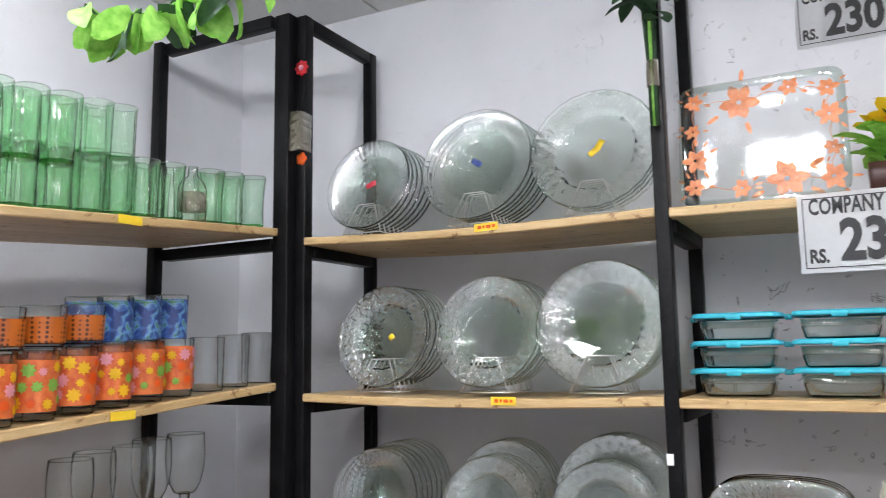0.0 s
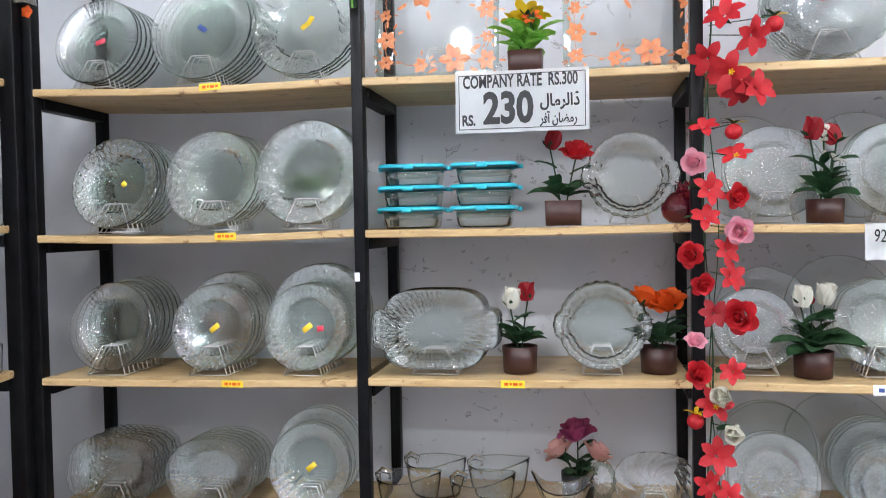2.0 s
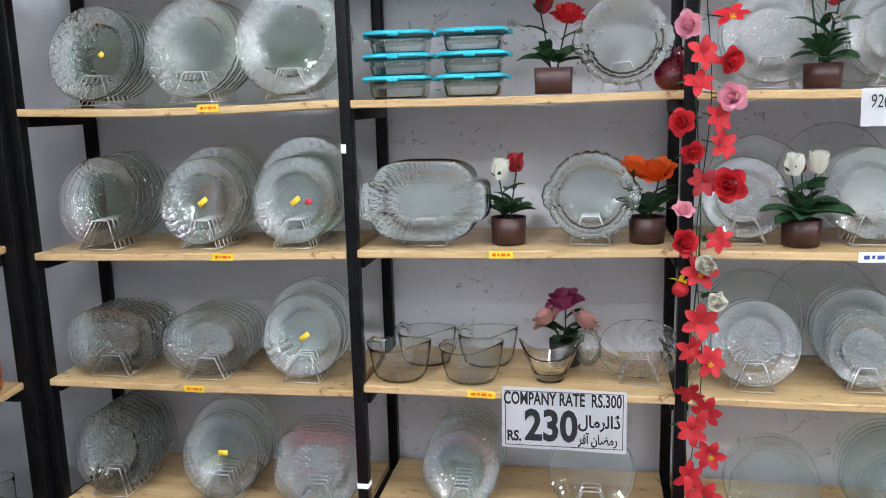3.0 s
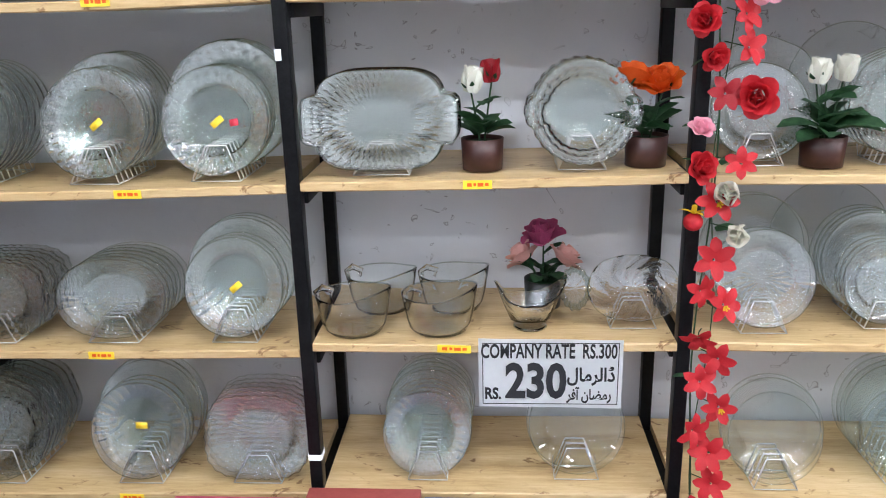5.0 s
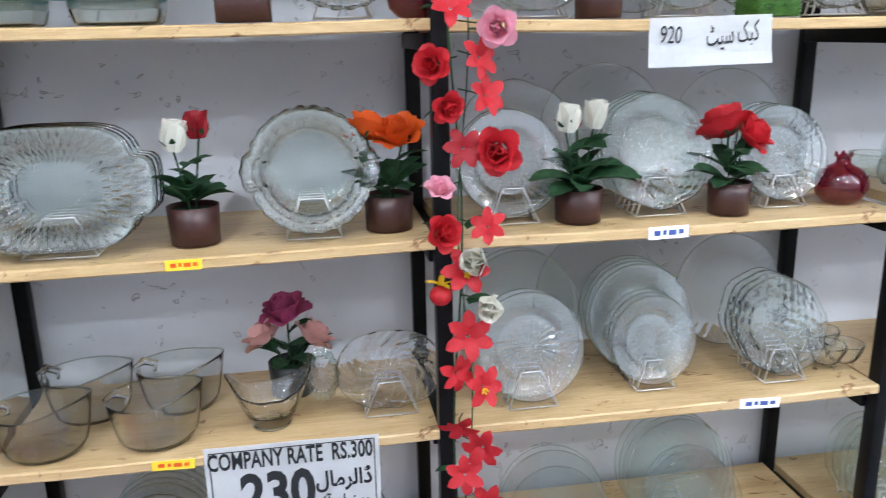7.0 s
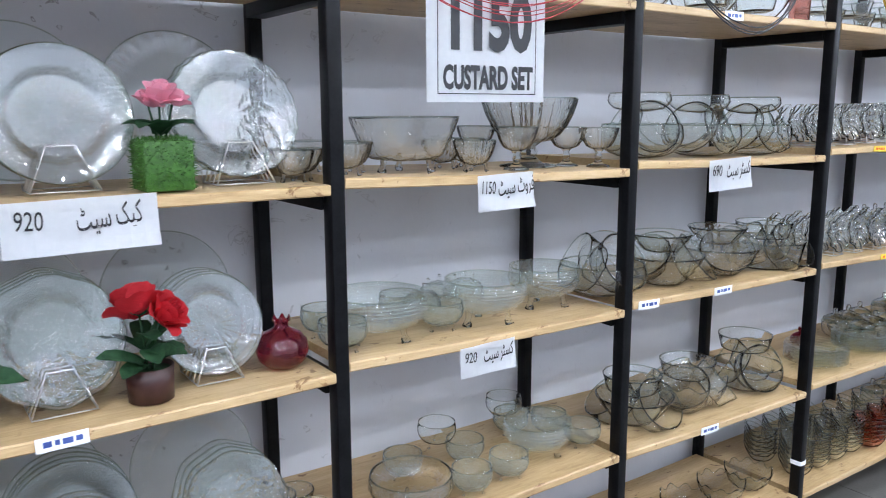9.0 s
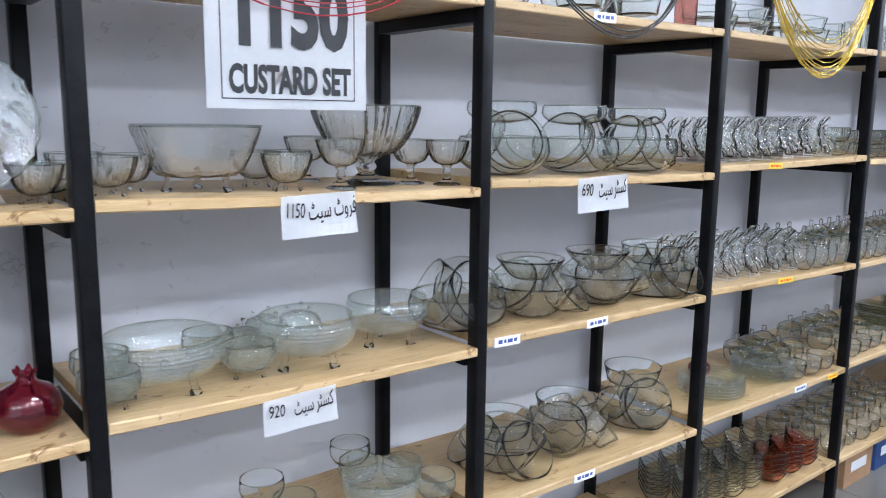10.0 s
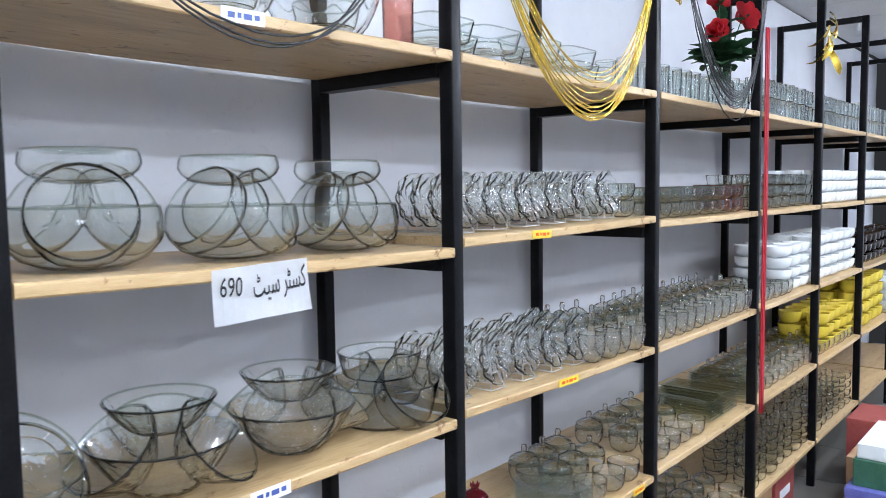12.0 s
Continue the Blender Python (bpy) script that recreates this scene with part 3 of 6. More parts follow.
PLATE_LOOK = {
    "ribbed": (PLATEG, "clear glass dinner plate with finely ribbed rim"), "beaded": (PLATEG, "clear pressed-glass plate with beaded scalloped rim"),
    "petal": (PLATEG, "clear glass plate with pearl-beaded rim"), "star": (PALEG, "pale glass plate with sunburst centre"),
    "swirl": (PALEG, "pale glass plate with swirling ribs"), "bumpy": (PATTERNG, "clear glass plate with bumpy cut pattern"),
    "smooth": (PLATEG, "plain clear glass plate"), "oval": (PATTERNG, "oval clear glass platter with fluted rim"),
    "octagon": (PATTERNG, "eight-sided pressed-glass platter with diamond pattern"), "handled": (PLATEG, "oblong pressed-glass oven dish with two handles"),
    "pie": (PLATEG, "round glass dish with wavy rim and small handles"), "square": (PANEG, "clear square glass platter"),
    "leaf": (CUT, "small leaf-shaped glass plate with curved ribs"),
}


@lru_cache(None)
def stand_meshes(w, h, depth):
    rail = mesh_of(tube(bmesh.new(), [(0, 0, 0.004), (0, depth, 0.004), (0, depth + 0.012, 0.03)], 0.0016, 5), "rail")
    bar = mesh_of(tube(bmesh.new(), [(-w, 0, 0.0045), (w, 0, 0.0045)], 0.0016, 5), "bar")
    loop = mesh_of(tube(bmesh.new(), [(-w, 0, 0.0055), (-w * 0.55, h * 0.20, h * 0.8), (-w * 0.42, h * 0.25, h), (w * 0.42, h * 0.25, h), (w * 0.55, h * 0.20, h * 0.8), (w, 0, 0.0055)], 0.0018, 5), "loop")
    return rail, bar, loop


def wire_stand(x, y, z, n, step, w=0.06, h=0.085, turn=0.0):
    depth = round(n * step + 0.012, 3)
    rail, bar, loop = stand_meshes(w, h, depth)
    t = thing("wire_plate_stand", "steel wire plate stand on the pine shelf", "plate stand", pose(x, y, z, 0, 0, turn), "wire plate stands")
    for sx in (-w, w):
        part("rail", rail, WIRE, t, at=pose(sx, 0, 0))
    for yy in (0, depth):
        part("cross_bar", bar, WIRE, t, at=pose(0, yy, 0))
    for k in range(n + 1):
        part("loop", loop, WIRE, t, at=pose(0, 0.004 + k * step, 0))
    return t


def sticker(plate, material, x, y, turn=20, w=0.016, h=0.008, z=0.0056):
    part("sticker", boxed(-w, -h, 0, w, h, 0.0006), material, plate, at=pose(x, y, z, 0, 0, turn))


def plate_stack(x, lvl, kind, n, r, ry=0.0, y=1.872, step=0.025, lean=14, big=None, turn=0.0, stand=True, marks=(), spin=0.0, lift=0.006):
    """Plates on edge one behind another in a wire stand; big: radius of the plates in the back half."""
    z = shelf(lvl, x) + 0.0005
    if stand:
        wire_stand(x, y - 0.018, z, n, step, w=min(0.065, r * 0.45), h=min(0.09, (ry or r) * 0.65), turn=turn)
    for k in range(n):
        rr = big if big and k >= n // 2 else r
        jit = random.uniform(-0.003, 0.003)
        h = (ry or rr) if rr == r else rr
        me = plate_mesh(kind, rr, ry if rr == r else 0.0, k == 0 or rr != r and k == n // 2)
        mat, label = PLATE_LOOK[kind]
        a = (10 if kind in ("handled", "pie") else lean + random.uniform(-0.6, 0.6))
        off = Matrix.Rotation(radians(turn), 4, "Z") @ Vector((jit, k * step + h * sin(radians(a)) + 0.002, 0))
        ob = part("glass_plate", me, mat, at=pose(x + off.x, y + off.y, z + lift + h * cos(radians(a)) + 0.004, 90 - a, 0, turn) @ pose(0, 0, 0, 0, 0, spin))
        tagged(ob, label, "plate", "glass plates")
        if k == 0:
            for mk in marks:
                sticker(ob, *mk)


@lru_cache(None)
def bowl_mesh(kind, r, h):
    b = [(0, 0), (0.3, 0), (0.46, 0.003), (0.62, h * 0.14), (0.78, h * 0.36), (0.9, h * 0.62), (0.97, h * 0.84), (1, h)]
    rho, lift, seg, swell = round_rho(r), None, 56, None
    if kind == "scalloped":
        seg, rho, lift = 80, round_rho(r, 10, 0.035), lambda f, th: 0.012 * h / 0.1 * max(0, f - 0.75) * 4 * cos(10 * th)
    elif kind == "fluted":
        seg, swell = 96, lambda s, th: 0.025 * r * cos(24 * th) * (1 if 0.3 < s < 0.95 else 0)
    elif kind == "leaf":
        seg, rho = 72, lambda th: r * (1 + 0.06 * cos(5 * th))
        lift = lambda f, th: h * 0.2 * max(0, f - 0.6) * 2 * cos(5 * th)
    elif kind == "square":
        b = [(0, 0), (0.4, 0), (0.6, 0.003), (0.72, h * 0.15), (0.82, h * 0.4), (0.92, h * 0.7), (1, h)]
        seg, rho = 72, rect_rho(r, r, 3.2)
    elif kind == "oblong":
        b = [(0, 0), (0.5, 0), (0.74, 0.003), (0.82, h * 0.12), (0.9, h * 0.5), (1, h)]
        seg, rho = 72, rect_rho(r, r * 0.68, 4.5)
    elif kind == "globe":
        b = [(0, 0), (0.35, 0), (0.55, 0.004), (0.78, h * 0.16), (0.94, h * 0.38), (1, h * 0.58), (0.985, h * 0.8), (0.95, h)]
    elif kind == "flared":
        b = [(0, 0), (0.3, 0), (0.48, 0.003), (0.60, h * 0.2), (0.74, h * 0.45), (0.88, h * 0.72), (1, h)]
        seg, swell = 80, lambda s, th: 0.012 * r * cos(20 * th) * (1 if 0.3 < s < 0.9 else 0)
    elif kind == "boat":
        seg, rho = 72, rect_rho(r, r * 0.55, 2.0)
        lift = lambda f, th: h * 0.5 * max(0, f - 0.4) * cos(2 * th)
    elif kind == "straight":
        b = [(0, 0), (0.6, 0), (0.8, 0.002), (0.86, h * 0.1), (0.92, h * 0.5), (1, h)]
    elif kind == "beaker":
        b = [(0, 0), (0.7, 0), (0.8, 0.001), (0.84, h * 0.05), (0.8, h * 0.3), (0.84, h * 0.6), (1, h)]
        seg = 32
    elif kind == "tumbler":
        b = [(0, 0), (0.7, 0), (0.88, 0.001), (0.92, h * 0.06), (0.94, h * 0.4), (0.97, h * 0.75), (1, h)]
        seg = 32
    elif kind == "cupped":
        b = [(0, 0), (0.4, 0), (0.52, 0.002), (0.7, h * 0.1), (0.9, h * 0.3), (0.98, h * 0.6), (1, h)]
        seg = 22
    lip = 0.004 if r > 0.06 else 0.0025
    b = b[:-1] + [(b[-1][0] + (b[-2][0] - b[-1][0]) * lip / (h - b[-2][1]), h - lip), b[-1]]
    me = mesh_of(shell(b, 0.0035 if r > 0.06 else 0.0025, rho, seg, lift, swell), "bowl")
    me.materials.append(CLEAR)
    me.materials.append(EDGEG)
    return me


@lru_cache(None)
def foot_mesh(s):
    return mesh_of(tube(bmesh.new(), [(0, 0, 0.0), (0.25 * s, 0, 0.1 * s), (0.1 * s, 0, 0.5 * s), (0, 0, 1.0 * s), (-0.1 * s, 0, 1.25 * s)], [0.30 * s, 0.34 * s, 0.2 * s, 0.26 * s, 0.16 * s], 8), "foot")


def bowl(x, y, lvl, kind, r, h, material, label, z=None, tilt=(0, 0, 0), feet=0.0, group="glass bowls"):
    """A bowl on a shelf, or set in another at a tilt; feet: the height of its three feet."""
    base = (shelf(lvl, x) if lvl else 0) + 0.0008 if z is None else z
    me = bowl_mesh(kind, r, h)
    if not feet:
        ob = part("glass_bowl", me, material, at=pose(x, y, base, *tilt))
        return tagged(ob, label, "bowl", group)
    t = thing("footed_bowl", label, "bowl", pose(x, y, base, *tilt), group)
    part("basin", me, material, t, at=pose(0, 0, feet * 0.85))
    for k in range(3):
        a = tau * k / 3 - 0.9
        part("foot", foot_mesh(feet), CLEAR, t, at=pose(0.52 * r * cos(a), 0.52 * r * sin(a), 0, 0, 0, math.degrees(a)))
    return t


def goblet(x, y, z, r, h, material=CUT, label="small clear glass ice-cream goblet on a stem", stem=0.45, kind="fluted"):
    t = thing("goblet", label, "goblet", pose(x, y, z + 0.0008), "glass goblets")
    part("cup", bowl_mesh(kind, r, round(h * (1 - stem), 4)), material, t, at=pose(0, 0, h * stem))
    bm = bmesh.new()
    prof = [(0.62 * r, 0.0), (0.6 * r, 0.004), (0.3 * r, 0.009), (0.14 * r, h * stem * 0.4), (0.2 * r, h * stem * 0.6), (0.14 * r, h * stem * 0.8), (0.3 * r, h * stem + 0.002)]
    rings = [[bm.verts.new((q * cos(tau * k / 20), q * sin(tau * k / 20), zz)) for k in range(20)] for q, zz in prof]
    for a, b in zip(rings, rings[1:]):
        for k in range(20):
            bm.faces.new((a[k], a[(k + 1) % 20], b[(k + 1) % 20], b[k]))
    bm.faces.new(rings[0][::-1]), bm.faces.new(rings[-1])
    part("stem", bm, CLEAR, t)
    return t


def custard_set(x, y, lvl, kind, r, h, material, small, spin=0.0, top=True, word="clear glass"):
    """A big serving bowl with its small bowls stood on edge in it, and one laid on top."""
    bowl(x, y, lvl, kind, r, h, material, f"large {word} serving bowl holding small bowls", group="serving bowls")
    z, q, hs = shelf(lvl, x), round(r * 0.68, 4), round(r * 0.55, 4)
    out, up, lean, roof = (0.18, h * 0.08 + q * 0.72, 66, h * 0.08 + q * 1.52) if kind == "globe" else (0.40, h * 0.50, 50, h * 1.05)
    for k in range(3):
        a = tau * k / 3 + spin
        bowl(x + out * r * cos(a), y + out * r * sin(a), 0, small, q, hs, material, f"small {word} bowl stood on edge in a serving bowl",
             z=z + up, tilt=(0, lean - 4 * k, math.degrees(a)), group="small dessert bowls")
    if top:
        bowl(x + 0.01, y + 0.02, 0, small, round(r * 0.76, 4), round(r * 0.46, 4), material, f"small {word} bowl on top of a set", z=z + roof, group="small dessert bowls")


def petal(bm, base, out, up, length, width, curl, cup=0.25, n=4, tip=0.25):
    """A curved petal from base; it runs along out and bends towards up by curl (radians)."""
    side = out.cross(up).normalized()
    rows = []
    p, d, u = base.copy(), out.copy(), up.copy()
    for i in range(n + 1):
        s = i / n
        w = width * (0.35 + 0.65 * sin(pi * min(1, 0.15 + 0.75 * s))) * (tip if i == n else 1)
        rows.append([bm.verts.new(p + side * (w * q) + u * (cup * w * abs(q))) for q in (-0.5, 0, 0.5)])
        rot = Matrix.Rotation(curl / n, 3, side)
        d, u = rot @ d, rot @ u
        p = p + d * (length / n)
    for a, b in zip(rows, rows[1:]):
        for k in (0, 1):
            bm.faces.new((a[k], a[k + 1], b[k + 1], b[k]))


@lru_cache(None)
def rose_mesh(seed=0, bud=False):
    """A half-open rose about the z axis, 1 unit across; a bud has no loose outer petals."""
    rng = random.Random(seed)
    bm = bmesh.new()
    for ring, (n, r, tilt, ln, w) in enumerate([(3, 0.05, 88, 0.62, 0.42), (4, 0.17, 85, 0.66, 0.52), (5, 0.30, 77, 0.66, 0.60), (5, 0.42, 66, 0.62, 0.66), (5, 0.5, 48, 0.50, 0.66)][:3 if bud else 5]):
        for k in range(n):
            a = tau * (k + 0.37 * ring) / n + rng.uniform(-0.15, 0.15)
            rad = Vector((cos(a), sin(a), 0))
            t = radians(tilt + rng.uniform(-6, 6))
            out = rad * cos(t) + Vector((0, 0, 1)) * sin(t)
            up = -rad * sin(t) + Vector((0, 0, 1)) * cos(t)
            petal(bm, rad * r * 0.5, out, up, ln, w, (0.25, 0.3, 0.1, -0.25, -0.7)[ring], 0.4, 5, 0.62)
    me = mesh_of(bm, "rose")
    return me


@lru_cache(None)
def lily_mesh(seed=0):
    rng = random.Random(seed + 50)
    bm = bmesh.new()
    for k in range(6):
        a = tau * k / 6 + rng.uniform(-0.12, 0.12)
        rad = Vector((cos(a), sin(a), 0))
        t = radians(48 if k % 2 else 36)
        out = rad * cos(t) + Vector((0, 0, 1)) * sin(t)
        up = -rad * sin(t) + Vector((0, 0, 1)) * cos(t)
        petal(bm, rad * 0.04, out, up, 0.62, 0.36, -0.9 + rng.uniform(-0.2, 0.2), 0.2, 5)
    return mesh_of(bm, "lily")


@lru_cache(None)
def leaf_mesh(length, width, curl=-0.7):
    bm = bmesh.new()
    petal(bm, Vector((0, 0, 0)), Vector((1, 0, 0.2)).normalized(), Vector((-0.2, 0, 1)).normalized(), length, width, curl, 0.3, 5)
    return mesh_of(bm, "leaf")


def tinted(me, material, name):
    """A copy of a mesh in another material."""
    key = name + material.name
    if key not in TINTS:
        c = me.copy()
        c.name = name
        c.materials.clear()
        c.materials.append(material)
        TINTS[key] = c
    return TINTS[key]


TINTS = {}


def bloom(parent, kind, material, size, at, seed=0, name="bloom"):
    me = lily_mesh(seed % 3) if kind == "lily" else rose_mesh(seed % 3, kind == "bud")
    ob = part(name, tinted(me, material, kind + str(seed % 3)), material, parent)
    ob.matrix_basis = at @ Matrix.Diagonal((size, size, size, 1))
    return ob


def potted_flowers(x, y, lvl, label, flowers, pot_r=0.05, pot_h=0.075, square=False, foliage=LEAF, pot=BROWN, z=None, leaves=9, leaf=0.085):
    """A brown pot with cloth flowers. flowers: dx, dy, height over the pot, kind, material, size, tilt."""
    t = thing("potted_flowers", label, "flower pot", pose(x, y, (shelf(lvl, x) if z is None else z) + 0.001), "potted cloth flowers")
    if square:
        bm = shell([(0, 0), (0.6, 0), (0.96, 0.0), (0.97, pot_h * 0.5), (1, pot_h)], 0.004, rect_rho(pot_r, pot_r, 14), 64)
    else:
        bm = shell([(0, 0), (0.6, 0), (0.93, 0.0), (0.96, pot_h * 0.5), (1, pot_h)], 0.004, round_rho(pot_r), 40)
    part("pot", bm, pot, t)
    soil = bmesh.new()
    bmesh.ops.create_cone(soil, cap_ends=True, segments=24, radius1=pot_r * 0.9, radius2=pot_r * 0.86, depth=pot_h * 0.2, matrix=pose(0, 0, pot_h * 0.78))
    part("filling", soil, foliage, t)
    rng = random.Random(int(1000 * abs(x)) + lvl)
    for i, (dx, dy, h, kind, material, size, tilt) in enumerate(flowers):
        top = Vector((dx, dy, pot_h + h))
        if kind == "rose" and material in (WHITEP, DEEPRED):
            kind, size = "bud", size * 1.2
        part("stem", tube(bmesh.new(), [(dx * 0.2, dy * 0.2, pot_h * 0.8), (dx * 0.6, dy * 0.6, pot_h + h * 0.5), top], 0.0022, 6), LEAF, t)
        bloom(t, kind, material, size * (0.88 if kind == "rose" else 0.95), pose(*top, tilt[0], tilt[1], rng.uniform(0, 360)), i)
        for s in (0.3, 0.62):
            part("leaf", leaf_mesh(round(leaf * 0.8, 4), round(leaf * 0.42, 4)), foliage, t, at=pose(dx * (0.3 + 0.5 * s), dy * (0.3 + 0.5 * s), pot_h + h * s, rng.uniform(-20, 20), rng.uniform(-50, -15), rng.uniform(150, 390)))
        sep = bmesh.new()
        for k in range(5):
            a = tau * k / 5
            rad = Vector((cos(a), sin(a), 0))
            petal(sep, Vector((0, 0, 0)), (rad * 0.8 + Vector((0, 0, 0.5))).normalized(), (Vector((0, 0, 0.8)) - rad * 0.5).normalized(), size * 0.4, size * 0.16, 0.5, 0.2, 3)
        part("calyx", sep, LEAF, t, at=pose(*top, *tilt))
    for k in range(leaves):
        a = 360 * k / leaves + rng.uniform(-18, 18)
        hgt = pot_h + rng.uniform(0.0, 0.035)
        part("leaf", leaf_mesh(round(leaf * rng.choice((0.8, 1.0, 1.15)), 4), round(leaf * 0.5, 4)), foliage, t, at=pose(0.012 * cos(radians(a)), 0.012 * sin(radians(a)), hgt, rng.uniform(-25, 25), rng.uniform(-45, -5), a))
    return t


@lru_cache(None)
def vase_mesh(r):
    prof = [(0.42, 0.0), (0.62, 0.004), (0.9, 0.26 * r / 0.5), (1.0, 0.55 * r / 0.5), (0.93, 0.84 * r / 0.5), (0.7, 1.06 * r / 0.5), (0.36, 1.2 * r / 0.5), (0.27, 1.26 * r / 0.5), (0.26, 1.42 * r / 0.5), (0.34, 1.5 * r / 0.5)]
    prof = [(0.0, 0.0)] + [(f, z * 0.62) for f, z in prof]
    return mesh_of(shell(prof, 0.003, round_rho(r), 48, lambda f, th: 0.006 * cos(6 * th) if 0.3 < f < 0.35 else 0), "vase")


def ruby_vase(x, y, lvl, r=0.05):
    ob = part("pomegranate_vase", vase_mesh(r), REDG, at=pose(x, y, shelf(lvl, x) + 0.001))
    tagged(ob, "round ruby glass vase shaped like a pomegranate", "vase", "ruby vases")


def paper(name, x0, x1, z0, z1, y, curl=0.0, skew=0.0, lean=0.0):
    """A sheet of paper that hangs in front of a board, a little curved; its own x runs along the shelf and y up. skew: the drop of its right end."""
    w, h = x1 - x0, z1 - z0
    bm = bmesh.new()
    rows = []
    for i in range(11):
        u = i / 10
        rows.append([bm.verts.new(((u - 0.5) * w, (v - 0.5) * h - skew * (u - 0.5), curl * ((1 - v) ** 2) * (0.4 + u) + 0.0012 * sin(9 * u))) for v in (0, 0.25, 0.5, 0.75, 1)])
    for a, b in zip(rows, rows[1:]):
        for k in range(4):
            bm.faces.new((a[k], b[k], b[k + 1], a[k + 1]))
    bmesh.ops.solidify(bm, geom=bm.faces[:], thickness=0.0004)
    ob = part(name, bm, PAPER, at=pose((x0 + x1) / 2, y, (z0 + z1) / 2, 90 + lean), smooth=False)
    return ob, w, h


def write(sheet, body, size, x, y, x_scale=1.0, weight=0.0, lift=0.0022, turn=0.0, name="lettering"):
    return part(name, lettering(body, size, x_scale, weight), INK, sheet, at=pose(x, y, lift, 0, 0, turn), smooth=False)


DOLLAR = "\uFEDD\uFE8E\uFEE3\uFEAE\uFEDF\uFE8D\uFB88"
OFFER = "\uFEAE\uFED3\uFE81 \uFEE5\uFE8E\uFEC0\uFEE3\uFEAD"
SET = "\uFB67\uFBFF\uFEB3"
CAKE = "\uFB8F\uFBFF\uFB90"
FRUIT = "\uFB66\uFEED\uFEAE\uFED3"
CUSTARD = "\uFEAE\uFB69\uFEB4\uFB90"


def border(sheet, w, h, inset, line, lift=0.0018):
    bm = bmesh.new()
    a, b = w / 2 - inset, h / 2 - inset
    for x0, y0, x1, y1 in ((-a, b - line, a, b), (-a, -b, a, -b + line), (-a, -b + line, -a + line, b - line), (a - line, -b + line, a, b - line)):
        box(bm, x0, y0, lift, x1, y1, lift + 0.0002)
    part("border", bm, INK, sheet, smooth=False)


def price_sign(x0, x1, z0, z1, y, skew=0.0, curl=0.0):
    s, w, h = paper("price_sign", x0, x1, z0, z1, y, curl, skew)
    tagged(s, "white printed price sheet with black border reading 230 rupees", "price sign", "printed price sheets")
    border(s, w, h, 0.009, 0.002)
    write(s, "COMPANY RATE  RS.300", h * 0.285, -0.004, h * 0.32, 0.60 * w / 0.35, 0.0011)
    write(s, "RS.", h * 0.235, -w * 0.40, -h * 0.30, 0.75, 0.0014)
    write(s, "230", h * 0.70, -w * 0.10, -h * 0.13, 0.78, 0.004)
    write(s, DOLLAR, h * 0.27, w * 0.285, -h * 0.02, 0.82, 0.0012)
    write(s, OFFER, h * 0.215, w * 0.275, -h * 0.31, 0.66, 0.0009)


def note(x0, x1, z0, z1, y, number, words, skew=0.0, curl=0.02):
    s, w, h = paper("handwritten_note", x0, x1, z0, z1, y, curl * 0.5, skew)
    tagged(s, f"white paper note with handwritten price {number}, stuck to the shelf edge", "price note", "handwritten notes")
    write(s, number, h * 0.50, -w * 0.33, h * 0.12, 0.66 if len(number) < 4 else 0.52, 0.0, lift=0.0045, turn=-3)
    write(s, words, h * 0.60, w * 0.17, h * 0.13, 0.46, 0.0001, lift=0.0055, turn=5)


def edge_tag(x, lvl, w=0.065, h=0.02, material=YELLOW, dz=0.0):
    ob = part("price_tag", boxed(-w / 2, -0.0008, -h / 2, w / 2, 0.0004, h / 2), material, at=pose(x, FRONT - 0.0062, shelf(lvl, x) - BOARD / 2 - 0.002 + dz, 0, random.uniform(-3, 3), 0), smooth=False)
    tagged(ob, ("yellow" if material == YELLOW else "white") + " paper price tag stuck on the shelf edge", "price tag", "shelf edge tags")
    bars = bmesh.new()
    for k, (a, b) in enumerate(((-0.36, -0.2), (-0.14, -0.05), (0.0, 0.2), (0.25, 0.38))):
        box(bars, a * w, -0.0012, -h * 0.2 + 0.001 * (k % 2), b * w, -0.0009, h * 0.2)
    part("lettering", bars, ORANGEP if material == YELLOW else BLUEINK, ob, smooth=False)


# ---- bay A: plates in wire stands ----
Y_M, R_M, B_M = (YELLOW, 0.0, 0.0, 40), (REDPAINT, 0.0, 0.005, 20), (BLUEINK, -0.005, 0.01, -35)
plate_stack(-1.09, 5, "ribbed", 7, 0.138, marks=[R_M])
plate_stack(-0.752, 5, "ribbed", 8, 0.160, marks=[B_M])
plate_stack(-0.434, 5, "beaded", 4, 0.163, marks=[Y_M, (YELLOW, 0.012, 0.014, 60)])
plate_stack(-1.045, 4, "beaded", 7, 0.143, marks=[(YELLOW, 0.02, 0.0, 40, 0.008)])
plate_stack(-0.726, 4, "beaded", 6, 0.147)
plate_stack(-0.437, 4, "beaded", 5, 0.158)
plate_stack(-1.07, 3, "ribbed", 8, 0.136, big=0.14)
plate_stack(-0.74, 3, "beaded", 8, 0.130, big=0.145, marks=[Y_M])
plate_stack(-0.448, 3, "beaded", 8, 0.128, big=0.155, marks=[Y_M, (REDPAINT, 0.04, -0.002, 10, 0.01)])
plate_stack(-1.075, 2, "octagon", 7, 0.150, 0.098, big=None)
plate_stack(-0.755, 2, "oval", 7, 0.142, 0.100)
plate_stack(-0.445, 2, "petal", 6, 0.125, big=0.14, marks=[Y_M])
plate_stack(-1.12, 1, "bumpy", 8, 0.135)
plate_stack(-0.74, 1, "petal", 6, 0.130, big=0.145, marks=[(YELLOW, 0.0, 0.01, 0)])
plate_stack(-0.425, 1, "octagon", 6, 0.140, 0.112)
